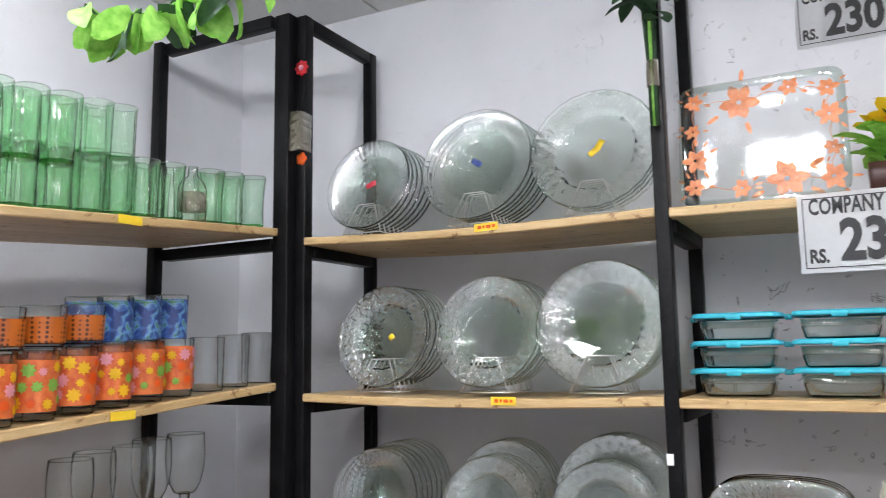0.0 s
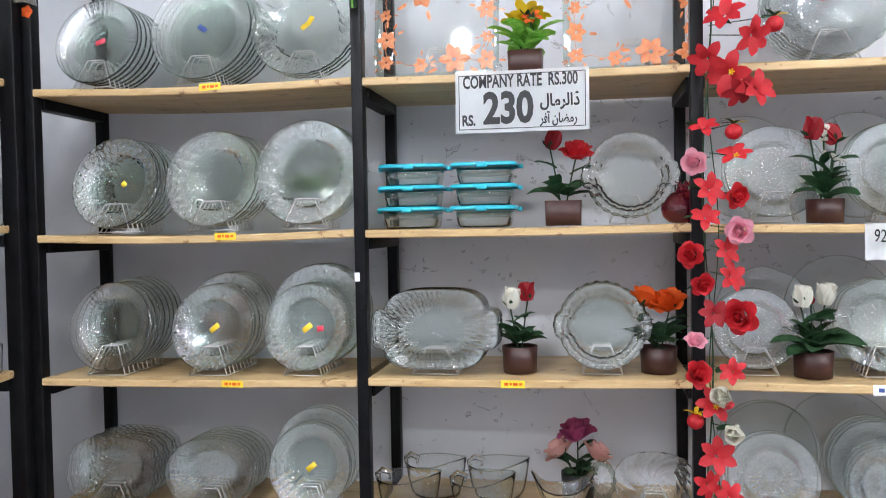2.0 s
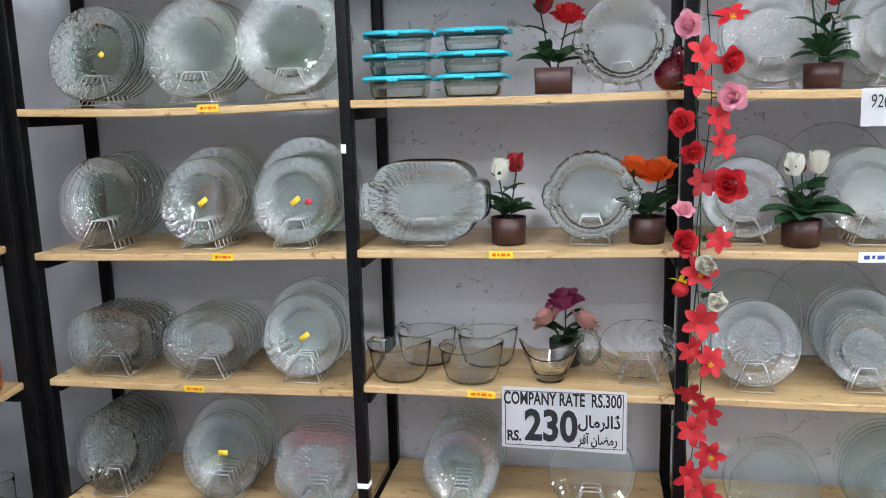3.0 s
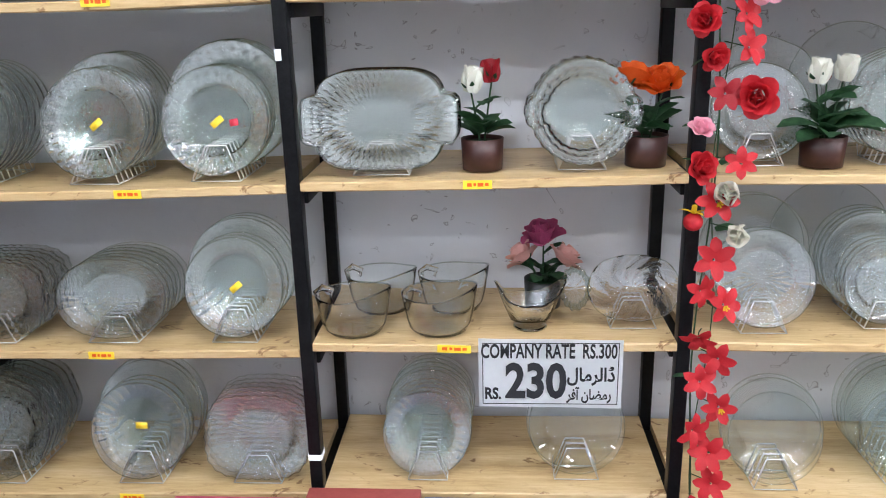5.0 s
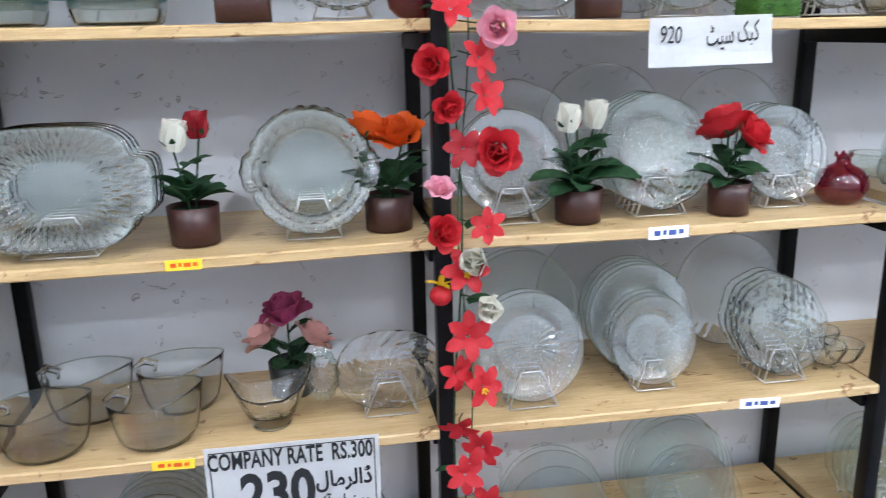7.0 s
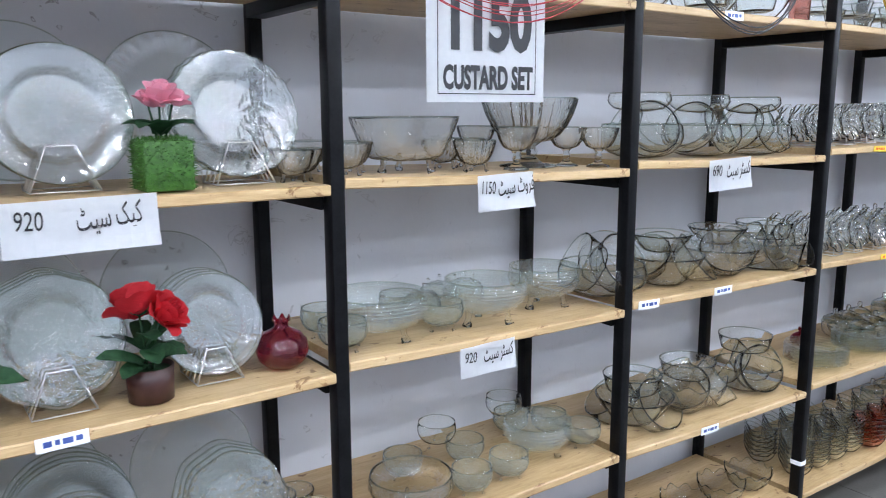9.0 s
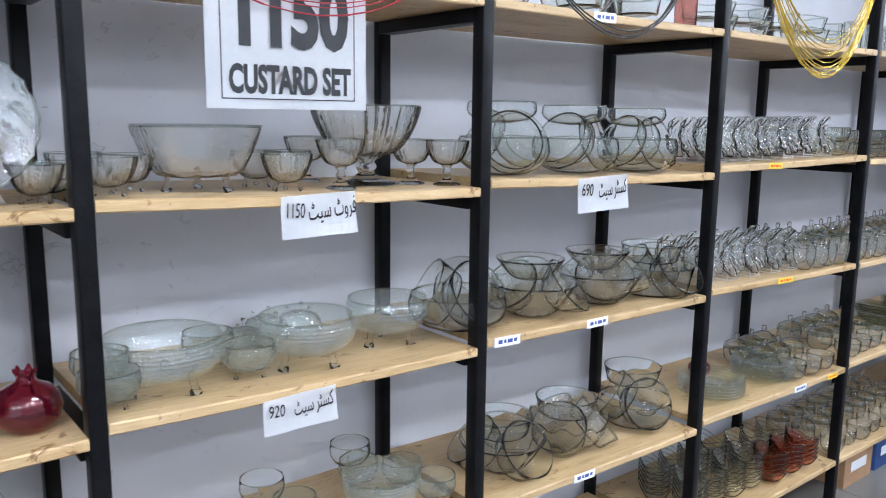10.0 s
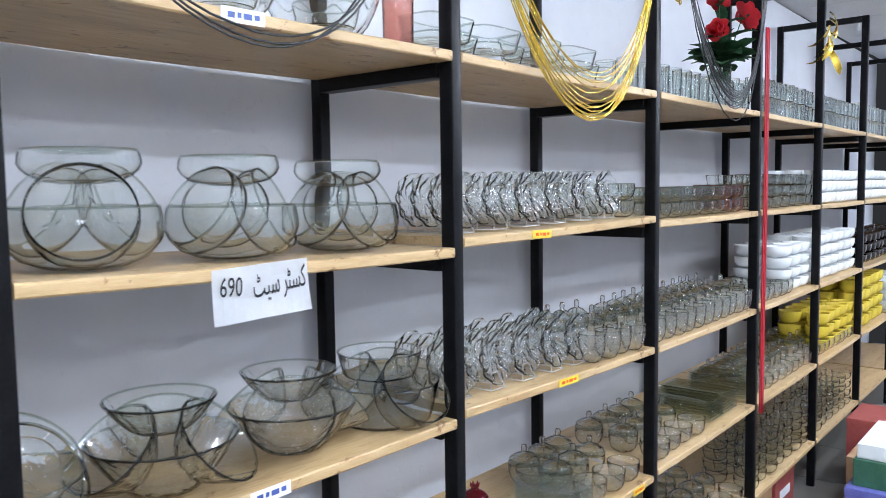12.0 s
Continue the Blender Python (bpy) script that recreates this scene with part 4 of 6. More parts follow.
for lvl, x in ((5, -0.69), (4, -0.655), (3, -0.645), (2, -0.77), (1, -0.75)):
    edge_tag(x, lvl)

# ---- bay B ----


def flower_print(plate, cx, cy, size, seed):
    """One orange flower of the printed garland on a square platter."""
    rng = random.Random(seed)
    bm = bmesh.new()
    for k in range(6):
        a = tau * k / 6 + rng.uniform(-0.2, 0.2)
        rad = Vector((cos(a), sin(a), 0))
        petal(bm, Vector((cx, cy, 0)) + rad * size * 0.12, rad, Vector((0, 0, 1)), size * rng.uniform(0.75, 1.05), size * 0.62, 0.0, 0.0, 3)
    for k in range(4):
        a = rng.uniform(0, tau)
        rad = Vector((cos(a), sin(a), 0))
        petal(bm, Vector((cx, cy, 0)) + rad * size * 1.25, rad, Vector((0, 0, 1)), size * 0.7, size * 0.25, 0.0, 0.0, 3)
    return bm


def printed_platter(x, y, w, h, seed):
    z = shelf(5, x)
    wire_stand(x, y - 0.012, z, 3, 0.022, w=0.055, h=0.10)
    a = 9
    ob = part("square_platter", plate_mesh("square", w / 2, h / 2), PANEG, at=pose(x, y + 0.02, z + 0.008 + h / 2 * cos(radians(a)), 90 - a))
    tagged(ob, "clear square glass platter printed with orange flowers", "platter", "printed platters")
    rng = random.Random(seed)
    spots = [(-0.40, 0.36, 0.02), (-0.12, 0.33, 0.042), (0.18, 0.38, 0.022), (0.40, 0.33, 0.022), (0.40, 0.12, 0.026), (0.41, -0.14, 0.018), (0.40, -0.36, 0.028),
             (0.14, -0.33, 0.042), (-0.12, -0.38, 0.022), (-0.40, -0.34, 0.022), (-0.40, -0.12, 0.028), (-0.41, 0.12, 0.018)]
    for k, (u, v, s) in enumerate(spots):
        bm = flower_print(ob, 0, 0, s * 1.05, seed * 20 + k)
        part("printed_flower", bm, FLORAL, ob, "orange printed flower" if k == 0 else "", pose(u * w, v * h, 0.0095 + 0.010 * (max(abs(u), abs(v)) > 0.37), 0, 0, 0))
    vine = bmesh.new()
    for (u0, v0), (u1, v1) in zip([s[:2] for s in spots], [s[:2] for s in spots[1:] + spots[:1]]):
        pts = [((u0 + (u1 - u0) * q) * w + 0.004 * sin(9 * q), (v0 + (v1 - v0) * q) * h + 0.004 * cos(11 * q), 0.0165) for q in (0.15, 0.35, 0.5, 0.65, 0.85)]
        tube(vine, pts, 0.0009, 4)
    part("printed_vine", vine, FLORAL, ob)


printed_platter(-0.055, 1.935, 0.36, 0.305, 1)
printed_platter(0.485, 1.945, 0.37, 0.300, 2)
potted_flowers(0.20, 1.90, 5, "brown pot of yellow and orange cloth flowers with green leaves",
               [(-0.03, -0.01, 0.075, "lily", YELLOWP, 0.075, (20, -20)), (0.005, -0.02, 0.095, "lily", YELLOWP, 0.085, (35, 0)), (0.02, -0.03, 0.085, "lily", ORANGEP, 0.05, (50, 10)), (0.03, 0.02, 0.1, "lily", YELLOWP, 0.07, (10, 20))],
               0.047, 0.062, True, LIGHTLEAF, leaves=13, leaf=0.095)


def lidded_box(x, y, z):
    t = thing("food_container", "square glass food container with teal plastic lid, stacked", "container", pose(x, y, z), "stacked food containers")
    h = 0.046
    part("base", shell([(0, 0), (0.5, 0), (0.80, 0.001), (0.86, 0.006), (0.93, h * 0.6), (0.96, h)], 0.004, rect_rho(0.083, 0.075, 6), 64), THIN, t)
    lid = shell([(0, h + 0.008), (0.5, h + 0.008), (0.86, h + 0.008), (0.90, h + 0.012), (1.0, h + 0.011), (1.04, h + 0.004)], 0.004, rect_rho(0.090, 0.082, 7), 64)
    part("lid", lid, TEAL, t, "teal plastic snap lid")
    for sx, sy, w, d in ((1, 0, 0.012, 0.03), (-1, 0, 0.012, 0.03), (0, -1, 0.03, 0.012)):
        cx, cy = sx * 0.100, sy * 0.091
        part("clip", boxed(cx - w / 2, cy - d / 2, h - 0.001, cx + w / 2, cy + d / 2, h + 0.011, bevel=0.003), TEAL, t)


for k in range(3):
    lidded_box(-0.132 + 0.003 * k, 1.945, TOP[4] + 0.001 + 0.0600 * k)
    lidded_box(0.075 + 0.002 * k, 1.955 - 0.003 * k, TOP[4] + 0.001 + 0.0600 * k)
potted_flowers(0.297, 1.92, 4, "brown pot with two red cloth roses", [(-0.035, 0, 0.145, "rose", DEEPRED, 0.07, (20, -10)), (0.035, -0.01, 0.115, "rose", REDP, 0.085, (15, 12))], 0.05, 0.068, True)
plate_stack(0.475, 4, "pie", 2, 0.118, y=1.92)
ruby_vase(0.612, 1.91, 4, 0.057)
plate_stack(-0.062, 3, "handled", 4, 0.176, 0.113, y=1.88, lean=18)
potted_flowers(0.17, 1.93, 3, "brown pot with one white and one red cloth rose", [(-0.025, 0, 0.105, "rose", WHITEP, 0.078, (8, -8)), (0.022, 0.012, 0.125, "rose", DEEPRED, 0.07, (5, 10))], 0.05, 0.073)
plate_stack(0.397, 3, "pie", 4, 0.118, y=1.89, lean=17)
potted_flowers(0.548, 1.93, 3, "brown pot with orange cloth roses", [(-0.04, -0.005, 0.115, "rose", ORANGEP, 0.085, (25, -20)), (0.03, -0.01, 0.105, "rose", ORANGEP, 0.09, (20, 20))], 0.05, 0.07)


@lru_cache(None)
def basket_mesh():
    lift = lambda f, th: 0.022 * max(0, f - 0.7) * 3.3 * max(0, cos(th + 0.4)) ** 2
    return mesh_of(shell([(0, 0), (0.45, 0), (0.70, 0.002), (0.82, 0.014), (0.88, 0.036), (0.92, 0.056), (0.96, 0.078), (0.992, 0.0965), (1, 0.10)], 0.004, round_rho(0.090, 2, 0.05), 64, lift), "basin")


def apple_bowl(x, y, turn=0):
    t = thing("apple_bowl", "clear glass bowl shaped like an apple with a leaf handle", "bowl", pose(x, y, shelf(2, x) + 0.001, 0, 0, turn), "apple-shaped bowls")
    part("basin", basket_mesh(), CLEAR, t)
    part("leaf_handle", tube(bmesh.new(), [(-0.082, -0.03, 0.09), (-0.086, -0.03, 0.112), (-0.07, -0.032, 0.125), (-0.045, -0.034, 0.117), (-0.05, -0.032, 0.10)], [0.006, 0.008, 0.009, 0.008, 0.004], 8), CUT, t)


apple_bowl(-0.150, 1.90), apple_bowl(0.062, 1.905, 8), apple_bowl(-0.10, 2.05, -6), apple_bowl(0.09, 2.055, 4)


def sauce_boat(x, y):
    t = thing("sauce_boat", "clear glass swan-shaped dessert dish on a small foot", "dish", pose(x, y, shelf(2, x) + 0.001, 0, 0, 6))
    lift = lambda f, th: max(0, f - 0.55) * (0.10 * max(0, cos(th)) ** 4 + 0.11 * max(0, -cos(th)) ** 6)
    part("basin", shell([(0, 0.016), (0.3, 0.014), (0.55, 0.02), (0.75, 0.04), (0.9, 0.062), (0.985, 0.0705), (1, 0.072)], 0.004, rect_rho(0.088, 0.058, 2.2, 10, 0.02), 72, lift), CUT, t)
    part("foot", shell([(0, 0.008), (0.4, 0.006), (0.9, 0.001), (1, 0.0)], 0.005, round_rho(0.042), 40), CLEAR, t)


sauce_boat(0.285, 1.925)


def candy_dish(x, y):
    """A platter shaped like a wrapped sweet, on a wire stand."""
    wire_stand(x, y - 0.012, shelf(2, x), 2, 0.025, 0.055, 0.07)
    rho = lambda th: (abs(cos(th) / 0.112) ** 2.3 + abs(sin(th) / 0.082) ** 2.3) ** (-1 / 2.3)
    t = thing("candy_dish", "clear glass platter shaped like a wrapped sweet, on a wire stand", "dish", pose(x, y + 0.025, shelf(2, x) + 0.012 + 0.084, 72))
    part("body", shell(PLATE, 0.005, rho, 90, lambda f, th: 0.009 * cos(9 * (th + 1.4 * f)) * min(1, 2 * f)), CUT, t)
    for sx in (-1, 1):
        fan = lambda th: 0.05 * (1 + 0.05 * cos(14 * th)) 
        part("wrapper_end", shell([(0, 0.004), (0.3, 0.006), (0.7, 0.012), (1, 0.02)], 0.005, fan, 56, lambda f, th: 0.006 * cos(10 * th) * f), CUT, t, at=pose(sx * 0.142, 0, 0, 0, 0, 0) @ Matrix.Diagonal((0.75, 1.1, 1, 1)))


candy_dish(0.535, 1.91)
potted_flowers(0.325, 2.07, 2, "dark basket with magenta and peach cloth roses", [(0, 0, 0.10, "rose", MAGENTA, 0.10, (15, 0)), (-0.045, -0.02, 0.055, "rose", PEACH, 0.085, (40, -20)), (0.045, -0.02, 0.05, "rose", PEACH, 0.085, (40, 20))], 0.05, 0.075, pot=BLACKP, leaves=6)
plate_stack(0.022, 1, "petal", 9, 0.112, y=1.88, big=0.118)
plate_stack(0.405, 1, "smooth", 2, 0.124, y=1.89, lean=22)
price_sign(0.018, 0.37, 1.728, 1.89, FRONT - 0.012)
price_sign(0.158, 0.498, 0.506, 0.684, FRONT - 0.012, skew=0.004)
price_sign(0.02, 0.365, 2.352, 2.515, wall_y(0.2) - 0.004)
edge_tag(0.16, 3), edge_tag(0.10, 2, 0.08)

# ---- bay C ----
plate_stack(0.985, 5, "swirl", 6, 0.155, y=1.90, marks=[(REDPAINT, 0.0, 0.02, 10, 0.022)])
plate_stack(0.85, 4, "star", 2, 0.128, y=1.93)
plate_stack(0.80, 4, "smooth", 1, 0.15, y=2.08, lean=10, stand=False)
potted_flowers(0.965, 1.90, 4, "brown pot with red and white cloth roses", [(-0.035, 0, 0.155, "rose", DEEPRED, 0.075, (10, -10)), (0.03, 0.005, 0.145, "rose", DEEPRED, 0.07, (25, 20)), (0.0, 0.01, 0.15, "rose", WHITEP, 0.055, (10, 0)), (0.012, -0.02, 0.10, "lily", WHITEP, 0.06, (30, 10))], 0.047, 0.062)
plate_stack(1.15, 4, "star", 3, 0.128, y=1.92)
plate_stack(1.10, 4, "smooth", 1, 0.15, y=2.08, lean=9, stand=False)


def grass_pot(x, y, lvl):
    t = thing("grass_pot", "square pot covered in plastic grass with pink cloth flowers", "flower pot", pose(x, y, shelf(lvl, x) + 0.001))
    part("pot", boxed(-0.045, -0.045, 0, 0.045, 0.045, 0.092, bevel=0.004), GRASS, t)
    rng = random.Random(5)
    bm = bmesh.new()
    for k in range(1100):
        f = rng.choice("fflrt")
        u, v = rng.uniform(-0.046, 0.046), rng.uniform(0.002, 0.094)
        if f == "t":
            p, d = Vector((u, rng.uniform(-0.046, 0.046), 0.091)), Vector((rng.uniform(-0.5, 0.5), rng.uniform(-0.5, 0.5), 1))
        else:
            p, d = {"f": (Vector((u, -0.044, v)), Vector((rng.uniform(-0.6, 0.6), -1, rng.uniform(-0.6, 0.6)))), "l": (Vector((-0.044, u, v)), Vector((-1, rng.uniform(-0.6, 0.6), rng.uniform(-0.6, 0.6)))), "r": (Vector((0.044, u, v)), Vector((1, rng.uniform(-0.6, 0.6), rng.uniform(-0.6, 0.6))))}[f]
        d = d.normalized() * 0.011
        s = d.cross(Vector((rng.uniform(-1, 1), rng.uniform(-1, 1), rng.uniform(-1, 1)))).normalized() * 0.0012
        bm.faces.new((bm.verts.new(p - s), bm.verts.new(p + s), bm.verts.new(p + d)))
    part("grass_cover", bm, GRASS, t, "bright green plastic grass", smooth=False)
    for k, (dx, dz, sz) in enumerate(((0, 0.075, 0.06), (-0.02, 0.068, 0.045), (0.025, 0.07, 0.045))):
        part("stem", tube(bmesh.new(), [(dx * 0.3, 0, 0.09), (dx, 0, 0.09 + dz)], 0.002, 6), LEAF, t)
        bloom(t, "rose", PINKP, sz, pose(dx, -0.005, 0.085 + dz, 20, 0, 50 * k), k)
    for k in range(8):
        part("leaf", leaf_mesh(0.07, 0.045), LEAF, t, at=pose(0, 0, 0.10 + 0.008 * (k % 3), 0, -35 + 12 * (k % 3), 45 * k))


grass_pot(1.315, 1.895, 4)
plate_stack(1.475, 4, "swirl", 3, 0.13, y=1.91, lean=17)
plate_stack(1.40, 4, "petal", 1, 0.15, y=2.08, lean=10, stand=False)
plate_stack(0.845, 3, "bumpy", 1, 0.135, y=2.06, stand=False, lean=12), plate_stack(0.80, 3, "star", 2, 0.112, y=1.91, lean=20)
potted_flowers(0.938, 1.91, 3, "brown pot with two white cloth roses", [(-0.03, 0, 0.115, "rose", WHITEP, 0.075, (5, -8)), (0.032, 0.01, 0.12, "rose", WHITEP, 0.075, (5, 10)), (0.0, 0.02, 0.12, "rose", DEEPRED, 0.03, (5, 0))], 0.05, 0.068, leaves=12, leaf=0.10)
plate_stack(1.115, 3, "bumpy", 4, 0.122, y=1.91, lean=18), plate_stack(1.06, 3, "smooth", 1, 0.15, y=2.09, lean=8, stand=False)
potted_flowers(1.267, 1.90, 3, "brown pot with one large red cloth rose", [(-0.012, 0, 0.10, "rose", REDP, 0.10, (35, -10)), (0.022, -0.01, 0.09, "rose", REDP, 0.085, (50, 15))], 0.045, 0.066, leaves=11)
plate_stack(1.405, 3, "star", 4, 0.105, y=1.92, lean=17), plate_stack(1.36, 3, "smooth", 1, 0.14, y=2.09, lean=8, stand=False)
ruby_vase(1.55, 1.93, 3, 0.057)
plate_stack(0.835, 2, "star", 2, 0.118, y=1.88, lean=18), plate_stack(0.86, 2, "smooth", 2, 0.14, y=2.06, lean=12, stand=False)
plate_stack(1.125, 2, "star", 7, 0.10, y=1.91, big=0.125), plate_stack(1.06, 2, "smooth", 1, 0.155, y=2.10, lean=8, stand=False)
plate_stack(1.425, 2, "bumpy", 4, 0.112, y=1.89, lean=20), plate_stack(1.40, 2, "petal", 1, 0.14, y=2.10, lean=8, stand=False)
plate_stack(0.905, 1, "smooth", 3, 0.118, y=1.88, lean=20, big=0.13)
plate_stack(1.24, 1, "smooth", 7, 0.115, y=1.88, lean=16, big=0.14)
edge_tag(1.16, 1), edge_tag(1.095, 3, 0.085, 0.026, PAPER), edge_tag(1.33, 2, 0.095, 0.024, PAPER)
note(1.032, 1.278, 1.382, 1.472, FRONT - 0.010, "920", SET + " " + CAKE, skew=-0.004)
sign_c, _, _ = paper("wall_notice", 1.03, 1.34, 2.285, 2.47, wall_y(1.2) - 0.004)
tagged(sign_c, "white notice sheet with a thin border on the wall", "notice")
border(sign_c, 0.31, 0.185, 0.008, 0.0015)
for k, (sx, sy) in enumerate(((0.045, 2.03), (0.06, 2.08))):
    bowl(1.59 + 0.03 * k, sy - 0.1, 4, "fluted", sx, 0.055, CUT, "small footed clear glass bowl", feet=0.014)
for k in range(4):
    bowl(1.56 + 0.045 * (k % 2), 1.93 + 0.09 * (k // 2), 2, "fluted", 0.045, 0.05, CUT, "small footed clear glass bowl", feet=0.012)

# ---- bay D: fruit and custard sets ----
SMALL, BIG = "small footed clear glass dessert bowl", "large footed clear glass fruit bowl with cut ovals"
for x, y in ((1.70, 1.90), (1.76, 1.99), (1.68, 2.05)):
    bowl(x, y, 4, "fluted", 0.05, 0.055, CUT, SMALL, feet=0.016)
bowl(1.882, 1.96, 4, "square", 0.115, 0.10, CUT, BIG, feet=0.03)
for x, y in ((2.05, 1.91), (2.04, 2.03), (2.13, 2.06)):
    bowl(x, y, 4, "fluted", 0.052, 0.06, CUT, SMALL, feet=0.016)
goblet(2.30, 2.0, shelf(4, 2.30), 0.126, 0.18, label="large clear glass fruit bowl on a pedestal", stem=0.36)
for x, y in ((2.165, 1.89), (2.40, 1.96), (2.46, 1.90), (2.37, 2.10), (2.20, 2.10)):
    goblet(x, y, shelf(4, x), 0.052, 0.105)
FR = "large frosted glass bowl with hobnail inside, on clear feet"
for x, y, r in ((1.79, 1.935, 0.118), (2.10, 1.93, 0.108), (2.345, 1.98, 0.10)):
    bowl(x, y, 3, "globe", r, 0.085, HOB, FR, feet=0.034, group="frosted bowls")
for x, y in ((1.68, 1.90), (1.70, 2.03), (1.965, 1.93), (1.93, 2.06)):
    bowl(x, y, 3, "globe", 0.056, 0.06, FROST, "small frosted glass bowl on clear feet", feet=0.014)
for x, y, tx in ((2.02, 2.13, 150), (2.11, 2.15, 180), (2.20, 2.15, 180)):
    bowl(x, y, 3, "globe", 0.056, 0.06, FROST, "small frosted glass bowl turned over", z=shelf(3, x) + (0.075 if tx == 180 else 0.06), tilt=(tx, 0, 0), feet=0.014)
bowl(1.86, 1.91, 2, "globe", 0.105, 0.075, CUT, "large clear bowl with cut ovals on short feet", feet=0.02)
bowl(2.315, 1.96, 2, "globe", 0.098, 0.08, HOB, FR, feet=0.03)
for x, y, z in ((2.03, 1.89, 0), (2.16, 1.90, 0), (2.12, 2.04, 0), (2.06, 2.09, 0.045), (1.93, 2.06, 0), (2.35, 2.12, 0), (2.33, 2.13, 0.05), (2.46, 1.93, 0), (2.44, 2.05, 0)):
    bowl(x, y, 2, "globe", 0.054, 0.06, FROST if z == 0 else CLEAR, "small clear glass dessert bowl on feet", z=shelf(2, x) + 0.001 + z, feet=0.012)
for x, r in ((1.78, 0.11), (2.02, 0.11), (2.28, 0.12)):
    plate_stack(x, 1, "smooth", 6, r, y=1.90)
for x in (1.75, 1.98, 2.42):
    bowl(x, 1.98, 5, "scalloped", 0.1, 0.08, CLEAR, "clear glass serving bowl on the upper shelf")
note(1.985, 2.15, 1.385, 1.468, FRONT - 0.010, "1150", SET + " " + FRUIT, skew=-0.004, curl=0.018)
note(1.937, 2.10, 0.998, 1.07, FRONT - 0.010, "920", SET + " " + CUSTARD, skew=-0.003, curl=0.014)


def custard_sign():
    s, w, h = paper("custard_set_sign", 1.845, 2.175, 1.63, 1.895, FRONT - 0.014)
    tagged(s, "white printed sheet reading 1150 custard set in a black border", "price sign")
    border(s, w - 0.03, h - 0.01, 0.012, 0.002)
    write(s, "1150", 0.165, 0.0, 0.035, 0.74, 0.0075)
    write(s, "CUSTARD SET", 0.068, 0.002, -h * 0.31, 0.585, 0.0028)


custard_sign()

# ---- bays E and beyond: custard sets, plates, cups ----
for x, sp in ((2.69, -2.03), (2.965, -0.95), (3.235, -1.25)):
    custard_set(x, 1.955, 4, "globe", 0.120, 0.098, CLEAR, "globe", sp)
for x, kd, g, sp in ((2.54, "globe", CLEAR, 0.6), (2.805, "flared", BARK, -1.0), (3.085, "flared", CUT, -0.2), (3.345, "straight", CLEAR, -1.6)):
    custard_set(x, 1.95, 3, kd, 0.126, 0.09, g, "flared" if kd == "flared" else "straight", sp, kd != "globe")
for x, kd, sp in ((2.73, "flared", -1.5), (3.0, "scalloped", -0.6), (3.315, "globe", -1.9)):
    custard_set(x, 1.975, 2, kd, 0.122, 0.088, CUT if kd == "scalloped" else CLEAR, "straight", sp)
for x in (2.62, 2.82, 3.0, 3.2, 3.36):
    bowl(x, 1.97, 1, "scalloped", 0.085, 0.07, CLEAR, "clear glass bowl on the lowest shelf")
for x in (2.66, 2.95, 3.2):
    bowl(x, 1.96, 5, "scalloped", 0.115, 0.09, CLEAR, "clear glass serving bowl on the upper shelf")
    bowl(x + 0.02, 1.97, 0, "straight", 0.07, 0.05, CLEAR, "small clear bowl inside a serving bowl", z=shelf(5, x) + 0.03)
bowl(3.36, 1.90, 5, "tumbler", 0.035, 0.15, ROSEG, "tall clear and rose glass vase")
note(2.82, 3.015, 1.380, 1.47, FRONT - 0.010, "690", SET + " " + CUSTARD, skew=-0.006, curl=0.016)
for x, lvl in ((2.59, 3), (2.925, 3), (2.90, 2), (2.90, 5), (4.1, 2)):
    edge_tag(x, lvl, 0.085, 0.024, PAPER)
edge_tag(3.79, 4, 0.085), edge_tag(3.92, 3, 0.10), edge_tag(4.35, 2, 0.08, 0.02, YELLOW)


def leaf_rack(x, lvl, n, turn, y=1.885):
    plate_stack(x, lvl, "leaf", n, 0.066, y=y, step=0.052, lean=10, turn=turn, spin=20)


for x in (3.55, 3.69, 3.83, 3.97, 4.11, 4.25):
    leaf_rack(x, 4, 4, 0)
for x in (3.53, 3.67, 3.81, 3.95, 4.07):
    leaf_rack(x, 3, 4, 0)
for sx, n in ((3.71, 6), (4.05, 6)):
    for k in range(n):
        ob = part("glass_plate", plate_mesh("bumpy" if k == n - 1 else "smooth", 0.115), PANEG, at=pose(sx, 1.945, shelf(2, sx) + 0.001 + 0.0105 * k))
        tagged(ob, "pale glass plate in a flat stack", "plate", "flat plate stacks")
ruby_vase(3.87, 2.10, 2, 0.042)


def row(lvl, x0, x1, step, y0, y1, ystep, make, skip=()):
    """Rows of alike things over a stretch of shelf."""
    x = x0
    while x < x1:
        if all(abs(x - p) > 0.05 for p in POSTS):
            y = y0
            while y < y1:
                make(x + random.uniform(-0.006, 0.006), y + random.uniform(-0.006, 0.006), lvl)
                y += ystep
        x += step


@lru_cache(None)
def knob_lid_mesh(r):
    return mesh_of(shell([(0, 0.055), (0.1, 0.054), (0.15, 0.045), (0.11, 0.036), (0.14, 0.03), (0.5, 0.024), (0.85, 0.012), (1, 0)], 0.003, round_rho(r), 28), "lid")


def sugar_bowl(x, y, lvl, lid=True, r=0.045, h=0.06, material=None):
    t = thing("sugar_bowl", "small cut-glass sugar bowl" + (" with knobbed lid" if lid else ""), "bowl", pose(x, y, shelf(lvl, x) + 0.001, 0, 0, random.uniform(0, 360)), "sugar bowls")
    part("basin", bowl_mesh("cupped", r, h), material or CUT, t)
    if lid:
        part("lid", knob_lid_mesh(r), CUT, t, at=pose(0, 0, h + 0.001))


